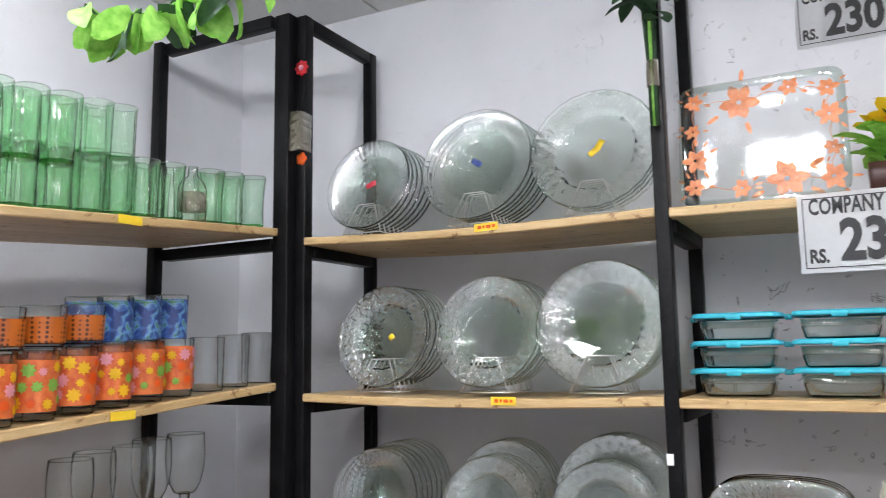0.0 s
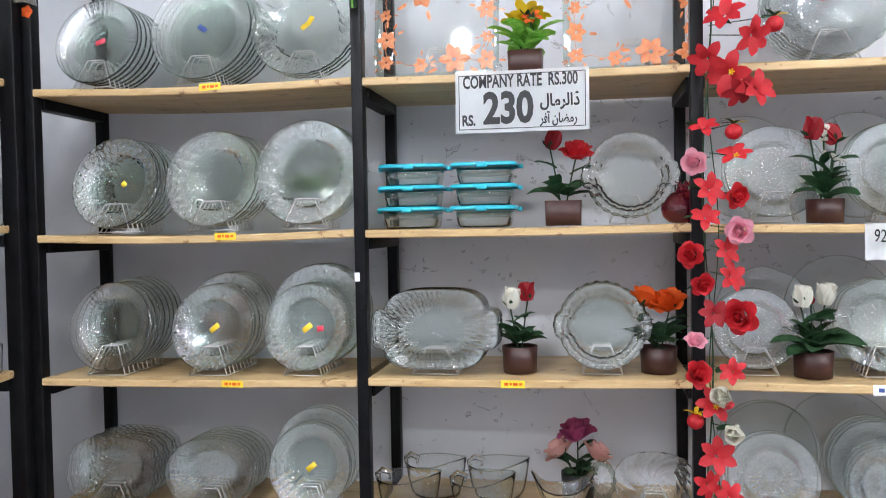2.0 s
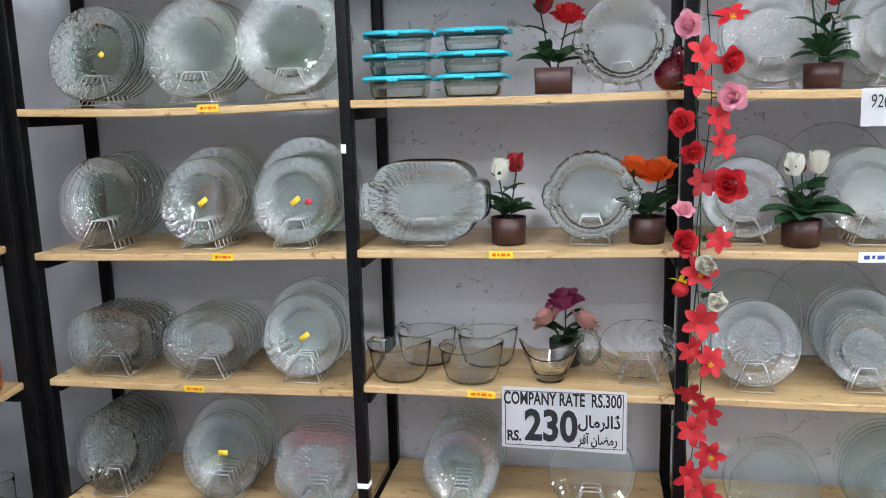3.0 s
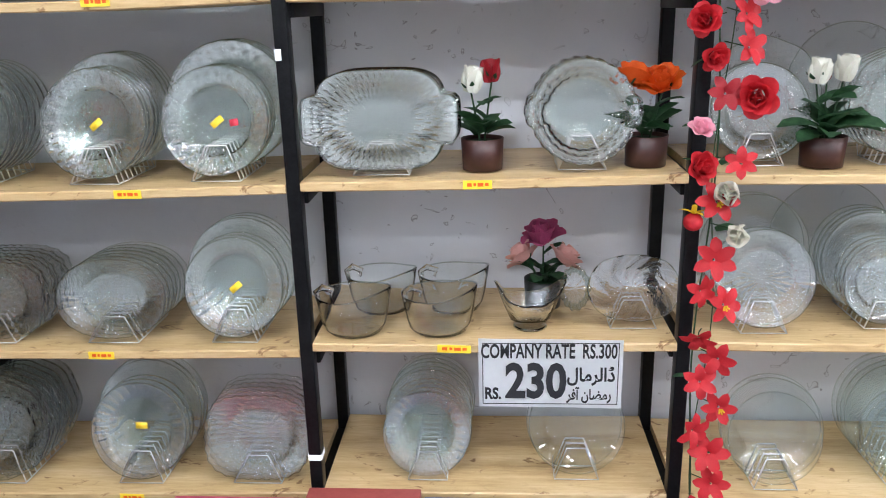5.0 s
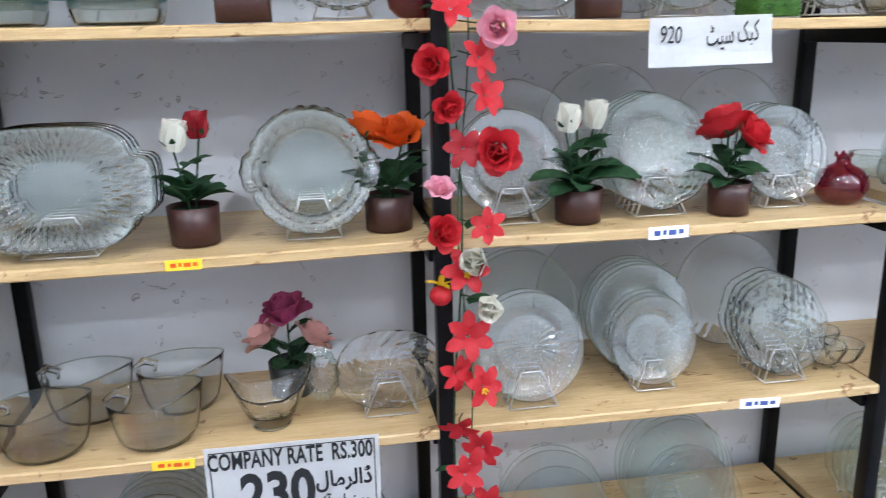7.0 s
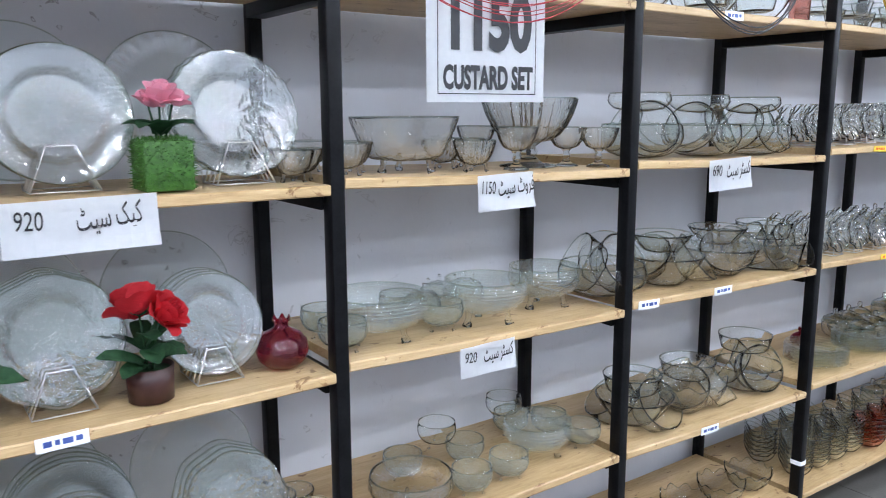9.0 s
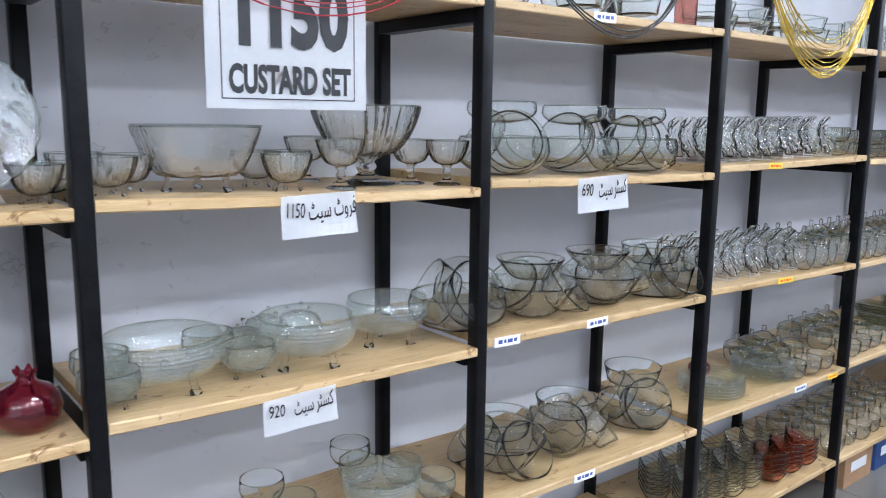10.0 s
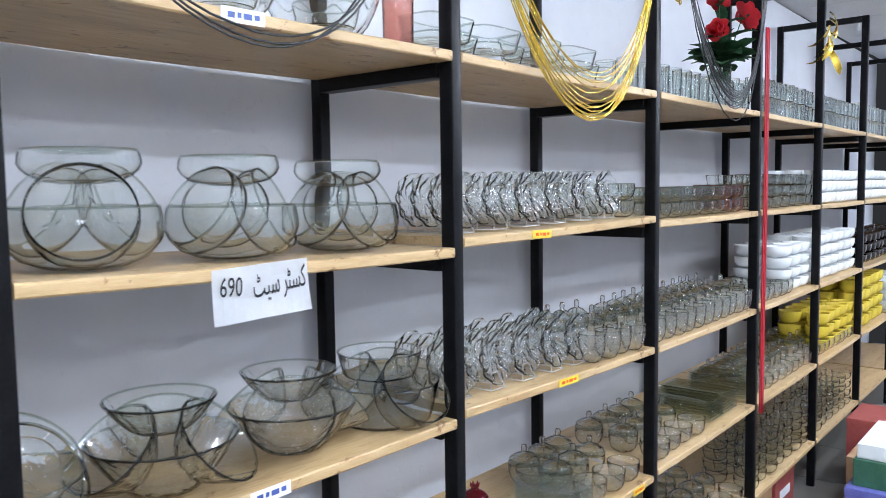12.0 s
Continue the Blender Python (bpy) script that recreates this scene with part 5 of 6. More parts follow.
def cup(x, y, lvl, material=CLEAR, r=0.038, h=0.055, kind="cupped", label="clear glass tea cup on the shelf", stack=1, group="cups"):
    for k in range(stack):
        ob = part("cup", bowl_mesh(kind, r, h), material, at=pose(x, y, shelf(lvl, x) + 0.001 + k * h * 1.02))
        tagged(ob, label, "cup", group)


def field(lvl, x0, x1, step, y0, y1, ystep, material, r, h, label, kind="cupped", stack=3, name="stacked_cups"):
    """A far stretch of shelf crowded with stacked cups or bowls, as one object."""
    src = bowl_mesh(kind, r, h)
    vs = np.empty(len(src.vertices) * 3)
    src.vertices.foreach_get("co", vs)
    vs = vs.reshape(-1, 3)
    fs = [tuple(p.vertices) for p in src.polygons]
    verts, faces = [], []

    def place(x, y, l):
        for k in range(stack):
            base = len(verts)
            verts.extend((vs + (x + random.uniform(-0.003, 0.003), y, shelf(l, x) + 0.001 + k * h * 1.02)).tolist())
            faces.extend(tuple(i + base for i in f) for f in fs)

    row(lvl, x0, x1, step, y0, y1, ystep, place)
    me = bpy.data.meshes.new(name)
    me.from_pydata(verts, [], faces)
    me.polygons.foreach_set("use_smooth", [True] * len(me.polygons))
    tagged(part(name, me, material), label, "cups", kind="stuff")


row(3, 4.13, 5.44, 0.085, 1.86, 2.15, 0.10, lambda x, y, l: sugar_bowl(x, y, l, y > 1.94, 0.040, 0.085))
row(2, 4.15, 5.0, 0.11, 1.88, 2.16, 0.12, lambda x, y, l: sugar_bowl(x, y, l, y > 1.96, 0.052, 0.065))
bowl(4.17, 2.08, 2, "fluted", 0.07, 0.05, CUT, "fluted clear glass bowl")
row(4, 4.34, 5.30, 0.095, 1.88, 2.1, 0.1, lambda x, y, l: cup(x, y, l, CLEAR, 0.042, 0.052, stack=2))
row(4, 5.26, 5.44, 0.085, 1.88, 2.0, 0.1, lambda x, y, l: cup(x, y, l, ROSEG, 0.04, 0.055, stack=2, label="rose-tinted glass cup in a stack"))
for x in (5.12, 5.27, 5.56):
    for k in range(7):
        ob = part("glass_tray", plate_mesh("square", 0.075, 0.14), PLATEG, at=pose(x, 1.99, shelf(2, x) + 0.001 + 0.012 * k))
        tagged(ob, "clear oblong glass tray in a stack", "tray", "stacked trays")


def boat_stack(x, y, lvl, n, material=CLEAR):
    for k in range(n):
        ob = part("boat_dish", bowl_mesh("boat", 0.075, 0.045), material, at=pose(x, y, shelf(lvl, x) + 0.001 + 0.019 * k, 0, 0, 80))
        tagged(ob, "boat-shaped clear glass dish in a stack", "dish", "stacked boat dishes")


for x in (3.60, 3.72, 3.84, 3.96):
    for y in (1.93, 2.08):
        boat_stack(x, y, 1, 6)
for x, g in ((4.08, REDG), (4.2, ROSEG), (4.32, ROSEG)):
    for y in (1.90, 2.03):
        boat_stack(x, y, 1, 5, CLEAR if y > 2 else g if g != REDG else ROSEG)
row(1, 4.55, 5.42, 0.115, 1.88, 2.16, 0.12, lambda x, y, l: sugar_bowl(x, y, l, y > 1.9, 0.05, 0.07))
field(1, 5.56, 7.3, 0.13, 1.89, 2.1, 0.13, CLEAR, 0.055, 0.05, "clear glass bowl in a stack", "cupped", 4)
row(2, 5.66, 7.3, 0.10, 1.88, 2.15, 0.11, lambda x, y, l: sugar_bowl(x, y, l, y > 1.95, 0.046, 0.065))
row(3, 5.55, 6.0, 0.09, 1.87, 2.1, 0.1, lambda x, y, l: sugar_bowl(x, y, l, False, 0.042, 0.07))
field(3, 6.02, 6.4, 0.15, 1.91, 2.1, 0.14, MILK, 0.068, 0.055, "white opal bowl in a stack", "cupped", 4)
field(3, 6.5, 7.38, 0.14, 1.91, 2.1, 0.14, MILK, 0.062, 0.06, "white opal bowl in a stack", "cupped", 4)
field(2, 6.75, 7.38, 0.14, 1.91, 2.1, 0.14, YELLOWC, 0.062, 0.07, "yellow ceramic bowl in a stack", "cupped", 3)
field(4, 5.58, 6.4, 0.13, 1.90, 2.1, 0.13, CLEAR, 0.058, 0.05, "clear glass bowl in a stack", "straight", 3)
field(4, 6.5, 7.36, 0.10, 1.88, 2.1, 0.10, MILK, 0.045, 0.058, "white opal cup in a stack", "cupped", 3)
field(3, 7.5, 9.3, 0.14, 1.91, 2.1, 0.14, SMOKE, 0.062, 0.06, "dark brown glass cup in a stack", "cupped", 3)
field(4, 7.5, 9.3, 0.12, 1.90, 2.1, 0.13, MILK, 0.052, 0.06, "white opal cup in a stack", "cupped", 3)
field(2, 7.48, 8.3, 0.14, 1.91, 2.1, 0.14, YELLOWC, 0.064, 0.08, "yellow ceramic bowl in a stack", "cupped", 4)
field(2, 8.4, 9.3, 0.14, 1.91, 2.1, 0.14, MILK, 0.06, 0.07, "white opal bowl in a stack", "cupped", 3)
for x, n in ((3.56, 2), (3.76, 2), (3.96, 2), (4.16, 2), (4.34, 1)):
    for k in range(n):
        bowl(x, 1.95 + 0.01 * k, 0, "oblong", 0.092, 0.06, CLEAR, "oblong clear glass dish in a stack", z=shelf(5, x) + 0.001 + 0.042 * k, group="oblong dishes")
row(5, 4.40, 4.46, 0.09, 1.88, 2.0, 0.09, lambda x, y, l: cup(x, y, l, CLEAR, 0.034, 0.10, "tumbler", "plain clear glass tumbler on the upper shelf", 1, "tumblers"))
row(5, 4.55, 5.4, 0.085, 1.88, 2.05, 0.09, lambda x, y, l: cup(x, y, l, CLEAR, 0.034, 0.10, "tumbler", "plain clear glass tumbler on the upper shelf", 1, "tumblers"))
field(5, 5.56, 7.36, 0.088, 1.88, 2.05, 0.09, CLEAR, 0.036, 0.075, "clear glass tumbler in a stack", "tumbler", 2)
field(5, 7.48, 9.3, 0.12, 1.9, 2.0, 0.11, CLEAR, 0.04, 0.09, "glass tumbler stacked on the upper shelf", "tumbler", 2)


# ---- side rack on the left wall ----
SIDE = {5: 1.94, 4: 1.507, 3: 1.075, 2: 0.645, 1: 0.235}
SLOPE = math.degrees(math.atan(0.075))


def side_rack():
    for y in (1.80, 0.66):
        t = thing("rack_frame", "black enamelled steel shelving frame against the side wall", "shelf frame", pose(0, y, 0), "shelving frames")
        part("front_post", boxed(-1.345, -0.016, 0, -1.2925, 0.03, 2.575, bevel=0.003), STEEL, t)
        part("back_post", boxed(-1.812, -0.05, 0, -1.778, -0.015, 2.575, bevel=0.003), STEEL, t)
        part("top_bar", boxed(-1.7775, -0.034, 2.535, -1.3455, -0.001, 2.572, bevel=0.003), STEEL, t)
        for z in SIDE.values():
            zz = z - 0.075 * (1.80 - y) - BOARD - 0.008
            part("cross_arm", boxed(-1.7775, -0.022, zz - 0.034, -1.3455, 0.014, zz, bevel=0.002), STEEL, t)
    for lvl, z in SIDE.items():
        ob = part("shelf_board", board_mesh(1.13, 0.47, 0.0), WOOD, at=pose(-1.325, 1.225, z - 0.075 * 0.575, 0, 0, 90) @ pose(0, 0, 0, 0, -SLOPE, 0), smooth=False)
        tagged(ob, "pale pine shelf board sloping along the side wall", "shelf board", "shelf boards")


side_rack()


def on_side(lvl, y):
    return SIDE[lvl] - 0.075 * (1.80 - y) + 0.002


@lru_cache(None)
def green_mesh(kind):
    me = bowl_mesh(kind, 0.037, 0.145).copy()
    me.materials[0] = GREENG
    return edged(me, lambda c: c.z < 0.012, GREENBASE)


def tumbler(x, y, lvl, r, h, material, kind, label, band=None, group="tumblers", up=0.0):
    z = on_side(lvl, y) + up
    if band is None:
        ob = part("tumbler", green_mesh(kind) if material is GREENG else bowl_mesh(kind, r, h), material, at=pose(x, y, z))
        return tagged(ob, label, "glass", group)
    t = thing("tumbler", label, "glass", pose(x, y, z), group)
    part("glass", bowl_mesh(kind, r, h), material, t)
    bm = bmesh.new()
    lo, hi, mat = band
    rings = [[bm.verts.new((q * r * cos(tau * k / 36), q * r * sin(tau * k / 36), zz * h)) for k in range(36)] for q, zz in ((0.955, lo), (0.975, (lo + hi) / 2), (1.0, hi))]
    for a, b in zip(rings, rings[1:]):
        for k in range(36):
            bm.faces.new((a[k], a[(k + 1) % 36], b[(k + 1) % 36], b[k]))
    part("printed_band", bm, mat, t)
    if mat is PRINT_RED:
        rng = random.Random(int(x * 991) + int(y * 577))
        for k in range(27):
            a, zz, s = tau * k / 27 + rng.uniform(-0.06, 0.06), (0.27, 0.50, 0.72)[k % 3] + rng.uniform(-0.04, 0.04), rng.choice((0.008, 0.010, 0.013))
            m = rng.choice((YELLOWP, PINKP, PINKP, ORANGEP, LIGHTLEAF, YELLOWP))
            ob = part("printed_flower", tinted(daisy_mesh(), m, "daisy"), m, t)
            ob.matrix_basis = pose((r + 0.0012) * cos(a), (r + 0.0012) * sin(a), zz * h, 90, 0, math.degrees(a) + 90) @ Matrix.Diagonal((s, s, 1, 1))
    return t


@lru_cache(None)
def daisy_mesh():
    bm = bmesh.new()
    n = 32
    c = bm.verts.new((0, 0, 0.0012))
    ring = [bm.verts.new(((1 + 0.22 * cos(8 * tau * k / n)) * cos(tau * k / n), (1 + 0.22 * cos(8 * tau * k / n)) * sin(tau * k / n), -0.0006)) for k in range(n)]
    for k in range(n):
        bm.faces.new((c, ring[k], ring[(k + 1) % n]))
    return mesh_of(bm, "daisy")


PRINT_RED = mottled("red_orange_print", (0.50, 0.06, 0.02), (0.70, 0.20, 0.05), 0.3, 40, relief=0)


def honey_print():
    m, nt, p, _ = nodes_of("orange_honeycomb_print")
    v = coords(nt)
    t = add(nt, "ShaderNodeTexVoronoi", Scale=95.0, Randomness=0.1)
    nt.links.new(v, t.inputs["Vector"])
    nt.links.new(ramp(nt, t.outputs["Distance"], [(0.3, (0.10, 0.02, 0.004)), (0.42, (0.58, 0.14, 0.02))]), p.inputs["Base Color"])
    p.inputs["Roughness"].default_value = 0.3
    return m


def swirl_print():
    m, nt, p, _ = nodes_of("blue_swirl_print")
    v = coords(nt)
    t = add(nt, "ShaderNodeTexNoise", Scale=22.0, Detail=1.0, Distortion=2.0)
    nt.links.new(v, t.inputs["Vector"])
    nt.links.new(ramp(nt, t.outputs[0], [(0.38, (0.02, 0.05, 0.20)), (0.48, (0.06, 0.16, 0.45)), (0.56, (0.16, 0.34, 0.62)), (0.62, (0.08, 0.28, 0.10)), (0.68, (0.04, 0.10, 0.34))]), p.inputs["Base Color"])
    p.inputs["Roughness"].default_value = 0.3
    return m


HONEY, SWIRL = honey_print(), swirl_print()
GREEN_L = "tall green-tinted glass tumbler with a thick base"
for k, y in enumerate((1.735, 1.655, 1.575, 1.44, 1.36, 1.29, 1.205, 1.12, 1.035, 0.95)):
    for j, x in enumerate((-1.375, -1.47, -1.57)):
        waisted = y > 1.42
        if j == 2 and y > 1.6:
            continue
        tumbler(x - random.uniform(0, 0.01), y + random.uniform(-0.008, 0.008), 5, 0.037, 0.145, GREENG, "beaker" if waisted else "tumbler", GREEN_L, group="green tumblers")
        if not waisted and j > 0 or y < 1.2:
            tumbler(x, y, 5, 0.037, 0.145, GREENG, "tumbler", GREEN_L + ", stacked", group="green tumblers", up=0.146 if j else 0.1)
for y in (1.765, 1.672, 1.578):
    tumbler(-1.378, y, 4, 0.043, 0.138, CLEAR, "tumbler", "plain clear glass tumbler", group="clear tumblers")
for k in range(7):
    tumbler(-1.385, 1.475 - 0.093 * k, 4, 0.045, 0.142, CLEAR, "tumbler", "glass tumbler printed with bright flowers on orange", (0.13, 0.86, PRINT_RED), "printed tumblers")
    tumbler(-1.49, 1.475 - 0.093 * k, 4, 0.045, 0.142, CLEAR, "tumbler", "glass tumbler printed with bright flowers on orange", (0.13, 0.86, PRINT_RED), "printed tumblers")
for k in range(3):
    tumbler(-1.385, 0.96 - 0.093 * k, 4, 0.045, 0.142, CLEAR, "tumbler", "glass tumbler printed with bright flowers on orange, stacked", (0.13, 0.86, PRINT_RED), "printed tumblers", up=0.143)
for k in range(4):
    tumbler(-1.60, 1.66 - 0.095 * k, 4, 0.045, 0.12, CLEAR, "tumbler", "plain clear glass tumbler", group="clear tumblers")
    tumbler(-1.60, 1.66 - 0.095 * k, 4, 0.045, 0.135, CLEAR, "tumbler", "tall glass tumbler with blue floral print", (0.08, 0.9, SWIRL), "blue tumblers", up=0.121)
for k in range(5):
    tumbler(-1.49, 1.29 - 0.100 * k, 4, 0.049, 0.092, CLEAR, "tumbler", "glass tumbler with orange honeycomb print", (0.10, 0.72, HONEY), "honeycomb tumblers", up=0.143)
for k in range(5):
    y = 1.60 - 0.085 * k
    goblet(-1.47 - 0.03 * (k % 2), y, on_side(3, y), 0.050, 0.32, CLEAR, "tall stemmed clear wine glass", 0.52, "globe")
for k in range(7):
    y = 1.33 - 0.098 * k
    tumbler(-1.39, y, 3, 0.046, 0.20, AMBERG if k % 3 else CLEAR, "tumbler", "tall amber glass tumbler" if k % 3 else "tall clear glass tumbler", group="tall tumblers")
for y in (1.74, 1.64):
    tumbler(-1.38, y, 3, 0.045, 0.085, CLEAR, "tumbler", "short clear glass tumbler", group="short tumblers")
bottle = thing("small_bottle", "small round glass bottle with a faded yellow label", "bottle", pose(-1.372, 1.505, on_side(5, 1.505)))
part("glass", shell([(0, 0), (0.6, 0), (0.95, 0.003), (1, 0.03), (1, 0.085), (0.8, 0.105), (0.42, 0.118), (0.36, 0.125), (0.36, 0.14), (0.40, 0.145)], 0.003, round_rho(0.036), 32), CLEAR, bottle)
part("label", shell([(1, 0.03), (1, 0.05), (1, 0.075)], 0.0006, round_rho(0.0368), 32), TAPE, bottle)
for k in range(7):
    for x in (-1.39, -1.49):
        tumbler(x, 1.71 - 0.1 * k, 2, 0.045, 0.11, CLEAR, "tumbler", "glass tumbler with orange honeycomb print", (0.10, 0.8, HONEY), "honeycomb tumblers")
        tumbler(x, 1.71 - 0.1 * k, 1, 0.042, 0.13, CLEAR, "tumbler", "plain clear glass tumbler", group="clear tumblers")
for lvl, y in ((5, 1.27), (4, 1.27)):
    ob = part("price_tag", boxed(-0.033, -0.0008, -0.010, 0.033, 0.0004, 0.010), YELLOW, at=pose(-1.3185, y, on_side(lvl, y) - 0.014, 0, 0, 90), smooth=False)
    tagged(ob, "yellow paper price tag stuck on the shelf edge", "price tag", "shelf edge tags")


# ---- hanging decorations ----
def garland():
    """The cloth flower garland on a post, from the ceiling to the lowest shelf. Each flower: along the shelf, height, kind, colour, size."""
    L, R = "lily", "rose"
    t = thing("flower_garland", "garland of red, pink and white cloth flowers on a post", "garland", pose(0.655, 1.775, 0))
    rows = [
        (0.70, 2.50, L, REDP, .10), (0.65, 2.43, L, REDP, .10), (0.72, 2.36, L, REDP, .11), (0.66, 2.29, L, REDP, .10), (0.73, 2.23, L, REDP, .10), (0.69, 2.17, L, REDP, .10), (0.75, 2.14, L, REDP, .10),
        (0.68, 2.07, L, REDP, .09), (0.74, 2.07, L, REDP, .11), (0.70, 1.98, L, REDP, .11), (0.76, 1.93, L, REDP, .10), (0.66, 1.88, L, REDP, .10), (0.71, 1.84, L, REDP, .12), (0.77, 1.80, L, REDP, .10),
        (0.73, 1.80, L, DEEPRED, .09), (0.65, 1.71, L, REDP, .08), (0.72, 1.64, L, REDP, .09), (0.63, 1.63, R, PINKP, .085), (0.66, 1.56, L, REDP, .09), (0.72, 1.545, R, REDP, .08), (0.735, 1.46, R, PINKP, .09), (0.65, 1.49, L, REDP, .08),
        (0.62, 1.40, R, REDP, .085), (0.70, 1.41, L, REDP, .08), (0.64, 1.33, R, REDP, .075), (0.71, 1.345, L, REDP, .085), (0.67, 1.255, L, DEEPRED, .08), (0.735, 1.25, R, REDP, .11), (0.625, 1.18, R, PINKP, .07),
        (0.625, 1.105, R, REDP, .09), (0.715, 1.11, L, REDP, .075), (0.695, 1.045, R, WHITEP, .085), (0.67, 1.03, L, REDP, .095), (0.72, 0.965, R, WHITEP, .08), (0.675, 0.90, L, REDP, .10), (0.65, 0.83, L, REDP, .08),
        (0.70, 0.80, L, REDP, .09), (0.655, 0.72, L, REDP, .085), (0.70, 0.67, L, REDP, .09), (0.665, 0.61, L, REDP, .085), (0.71, 0.55, L, REDP, .085), (0.655, 0.49, L, REDP, .09), (0.70, 0.425, L, REDP, .10), (0.71, 0.345, L, REDP, .09), (0.675, 0.28, L, REDP, .09), (0.70, 0.21, L, REDP, .085), (0.66, 0.15, L, REDP, .085),
    ]
    cord = [(0.0 + 0.012 * sin(7 * z), -0.008 + 0.006 * cos(5 * z), z) for z in [0.1 + 0.05 * k for k in range(50)]]
    part("cord", tube(bmesh.new(), cord, 0.002, 6), LEAF, t)
    cord2 = [(0.014 + 0.012 * sin(9 * z + 1), -0.012, z) for z in [0.1 + 0.05 * k for k in range(50)]]
    part("cord", tube(bmesh.new(), cord2, 0.0014, 6), LEAF, t)
    rng = random.Random(3)
    for i, (x, z, kind, m, s) in enumerate(rows):
        dx = x - 0.672
        d = -0.028 - 0.012 * rng.random()
        side = 28 if dx > 0.01 else -28 if dx < -0.01 else 0
        kind = "bud" if m is WHITEP else kind
        s = s * 1.7 if kind == "bud" else s
        tip = (dx + 0.012, d, z)
        part("stalk", tube(bmesh.new(), [(0.006, -0.01, z + 0.012), (dx * 0.6 + 0.008, d * 0.6, z + 0.006), tip], 0.0014, 5), LEAF, t)
        bloom(t, kind, m, s * (0.78 if kind == "lily" else 0.60), pose(*tip, 80 + rng.uniform(-22, 22), rng.uniform(-15, 15), 0) @ pose(0, 0, 0, 0, side, rng.uniform(0, 360)), i)
        if kind != "lily" or i % 3 == 0:
            part("leaf", leaf_mesh(0.05, 0.026), LEAF, t, at=pose(dx * 0.4, -0.012, z - 0.004, rng.uniform(-30, 30), rng.uniform(-40, 30), 180 if dx < 0 else 0))
        if kind == "lily" and i % 4 == 0:
            part("stamen", stamen_mesh(), YELLOWP, t, at=pose(tip[0], d - 0.012, z, 90))
    for x, z in ((0.815, 1.955), (0.72, 1.70), (0.625, 0.985)):
        bm = bmesh.new()
        bmesh.ops.create_uvsphere(bm, u_segments=20, v_segments=12, radius=0.021)
        part("berry", bm, REDP, t, at=pose(x - 0.66, -0.03, z) @ Matrix.Diagonal((1, 1, 0.92, 1)))
        for k in range(5):
            part("leaf", leaf_mesh(0.035, 0.012), YELLOWP if z < 1.2 or k < 2 else LEAF, t, at=pose(x - 0.66, -0.03, z + 0.018, 0, -20 - 15 * (k % 2), 72 * k))
        part("stalk", tube(bmesh.new(), [(0.006, -0.01, z + 0.01), (x - 0.66, -0.03, z + 0.02)], 0.0014, 5), LEAF, t)


@lru_cache(None)
def stamen_mesh():
    bm = bmesh.new()
    for k in range(5):
        a = tau * k / 5
        tube(bm, [(0, 0, 0), (0.006 * cos(a), 0.006 * sin(a), 0.014)], [0.0012, 0.002], 5)
    return mesh_of(bm, "stamen")


garland()


def leaf_garland():
    t = thing("leaf_garland", "bright green artificial leaf garland hanging over the side rack", "garland", pose(-0.93, 1.0, 2.19))
    pts = [(-0.22 + 0.045 * k, 0.02 * sin(k), 0.045 - 0.05 * sin(pi * k / 10) + 0.01 * cos(2 * k)) for k in range(11)]
    part("vine", tube(bmesh.new(), pts, 0.003, 6), LIGHTLEAF, t)
    rng = random.Random(9)
    for k in range(30):
        p = pts[k % 11]
        part("leaf", leaf_mesh(0.085, 0.05), LIGHTLEAF if k % 4 else LEAF, t, at=pose(*p, rng.uniform(-50, 50), rng.uniform(20, 100), rng.uniform(0, 360)))
    part("hook_wire", tube(bmesh.new(), [(0.0, 0, 0.0), (0.0, 0, CEIL - 2.19)], 0.0012, 5), WIRE, t)


leaf_garland()


def green_stem():
    """The stem and leaves of a cloth plant tied to a post."""
    t = thing("artificial_plant", "artificial plant with thick green stem tied to a black post", "plant", pose(POSTS[1], FRONT - 0.018, 2.08))
    for k in range(3):
        part("stem", tube(bmesh.new(), [(0.006 * (k - 1), -0.002 * k, 0), (0.005 * (k - 1), -0.004, 0.12), (0.012 * (k - 1), -0.01, 0.27), (0.03 * (k - 1), -0.03, 0.38)], 0.005, 8), LIGHTLEAF if k == 1 else LEAF, t)
    part("tape", shell([(1, 0), (1, 0.06)], 0.001, round_rho(0.014), 24), TAPE, t, at=pose(0, -0.004, 0.09))
    rng = random.Random(12)
    for k in range(14):
        part("leaf", leaf_mesh(0.10, 0.05), LEAF, t, at=pose(0, -0.02, 0.24 + 0.012 * k, rng.uniform(-30, 30), rng.uniform(-30, 35), rng.uniform(150, 390)))


green_stem()


def loops(name, label, material, x0, x1, z0, drop, y, n, r, seed, z1=None):
    """A hank of strings that hangs in loose loops between two points."""
    t = thing(name, label, "string hank", pose(0, 0, 0))
    rng = random.Random(seed)
    for k in range(n):
        a, b = x0 + rng.uniform(-0.015, 0.015), x1 + rng.uniform(-0.02, 0.02)
        d = drop * rng.uniform(0.82, 1.05)
        pts = []
        for i in range(17):
            u = i / 16
            top = z0 + ((z1 or z0) - z0) * u
            pts.append((a + (b - a) * u + 0.006 * sin(5 * u + k), y - 0.012 - 0.03 * sin(pi * u) * rng.uniform(0.9, 1.1) + 0.003 * k / n, top - d * (1 - (2 * u - 1) ** 2) ** 0.8))
        part("strand", tube(bmesh.new(), pts, r, 5), material, t)
    return t


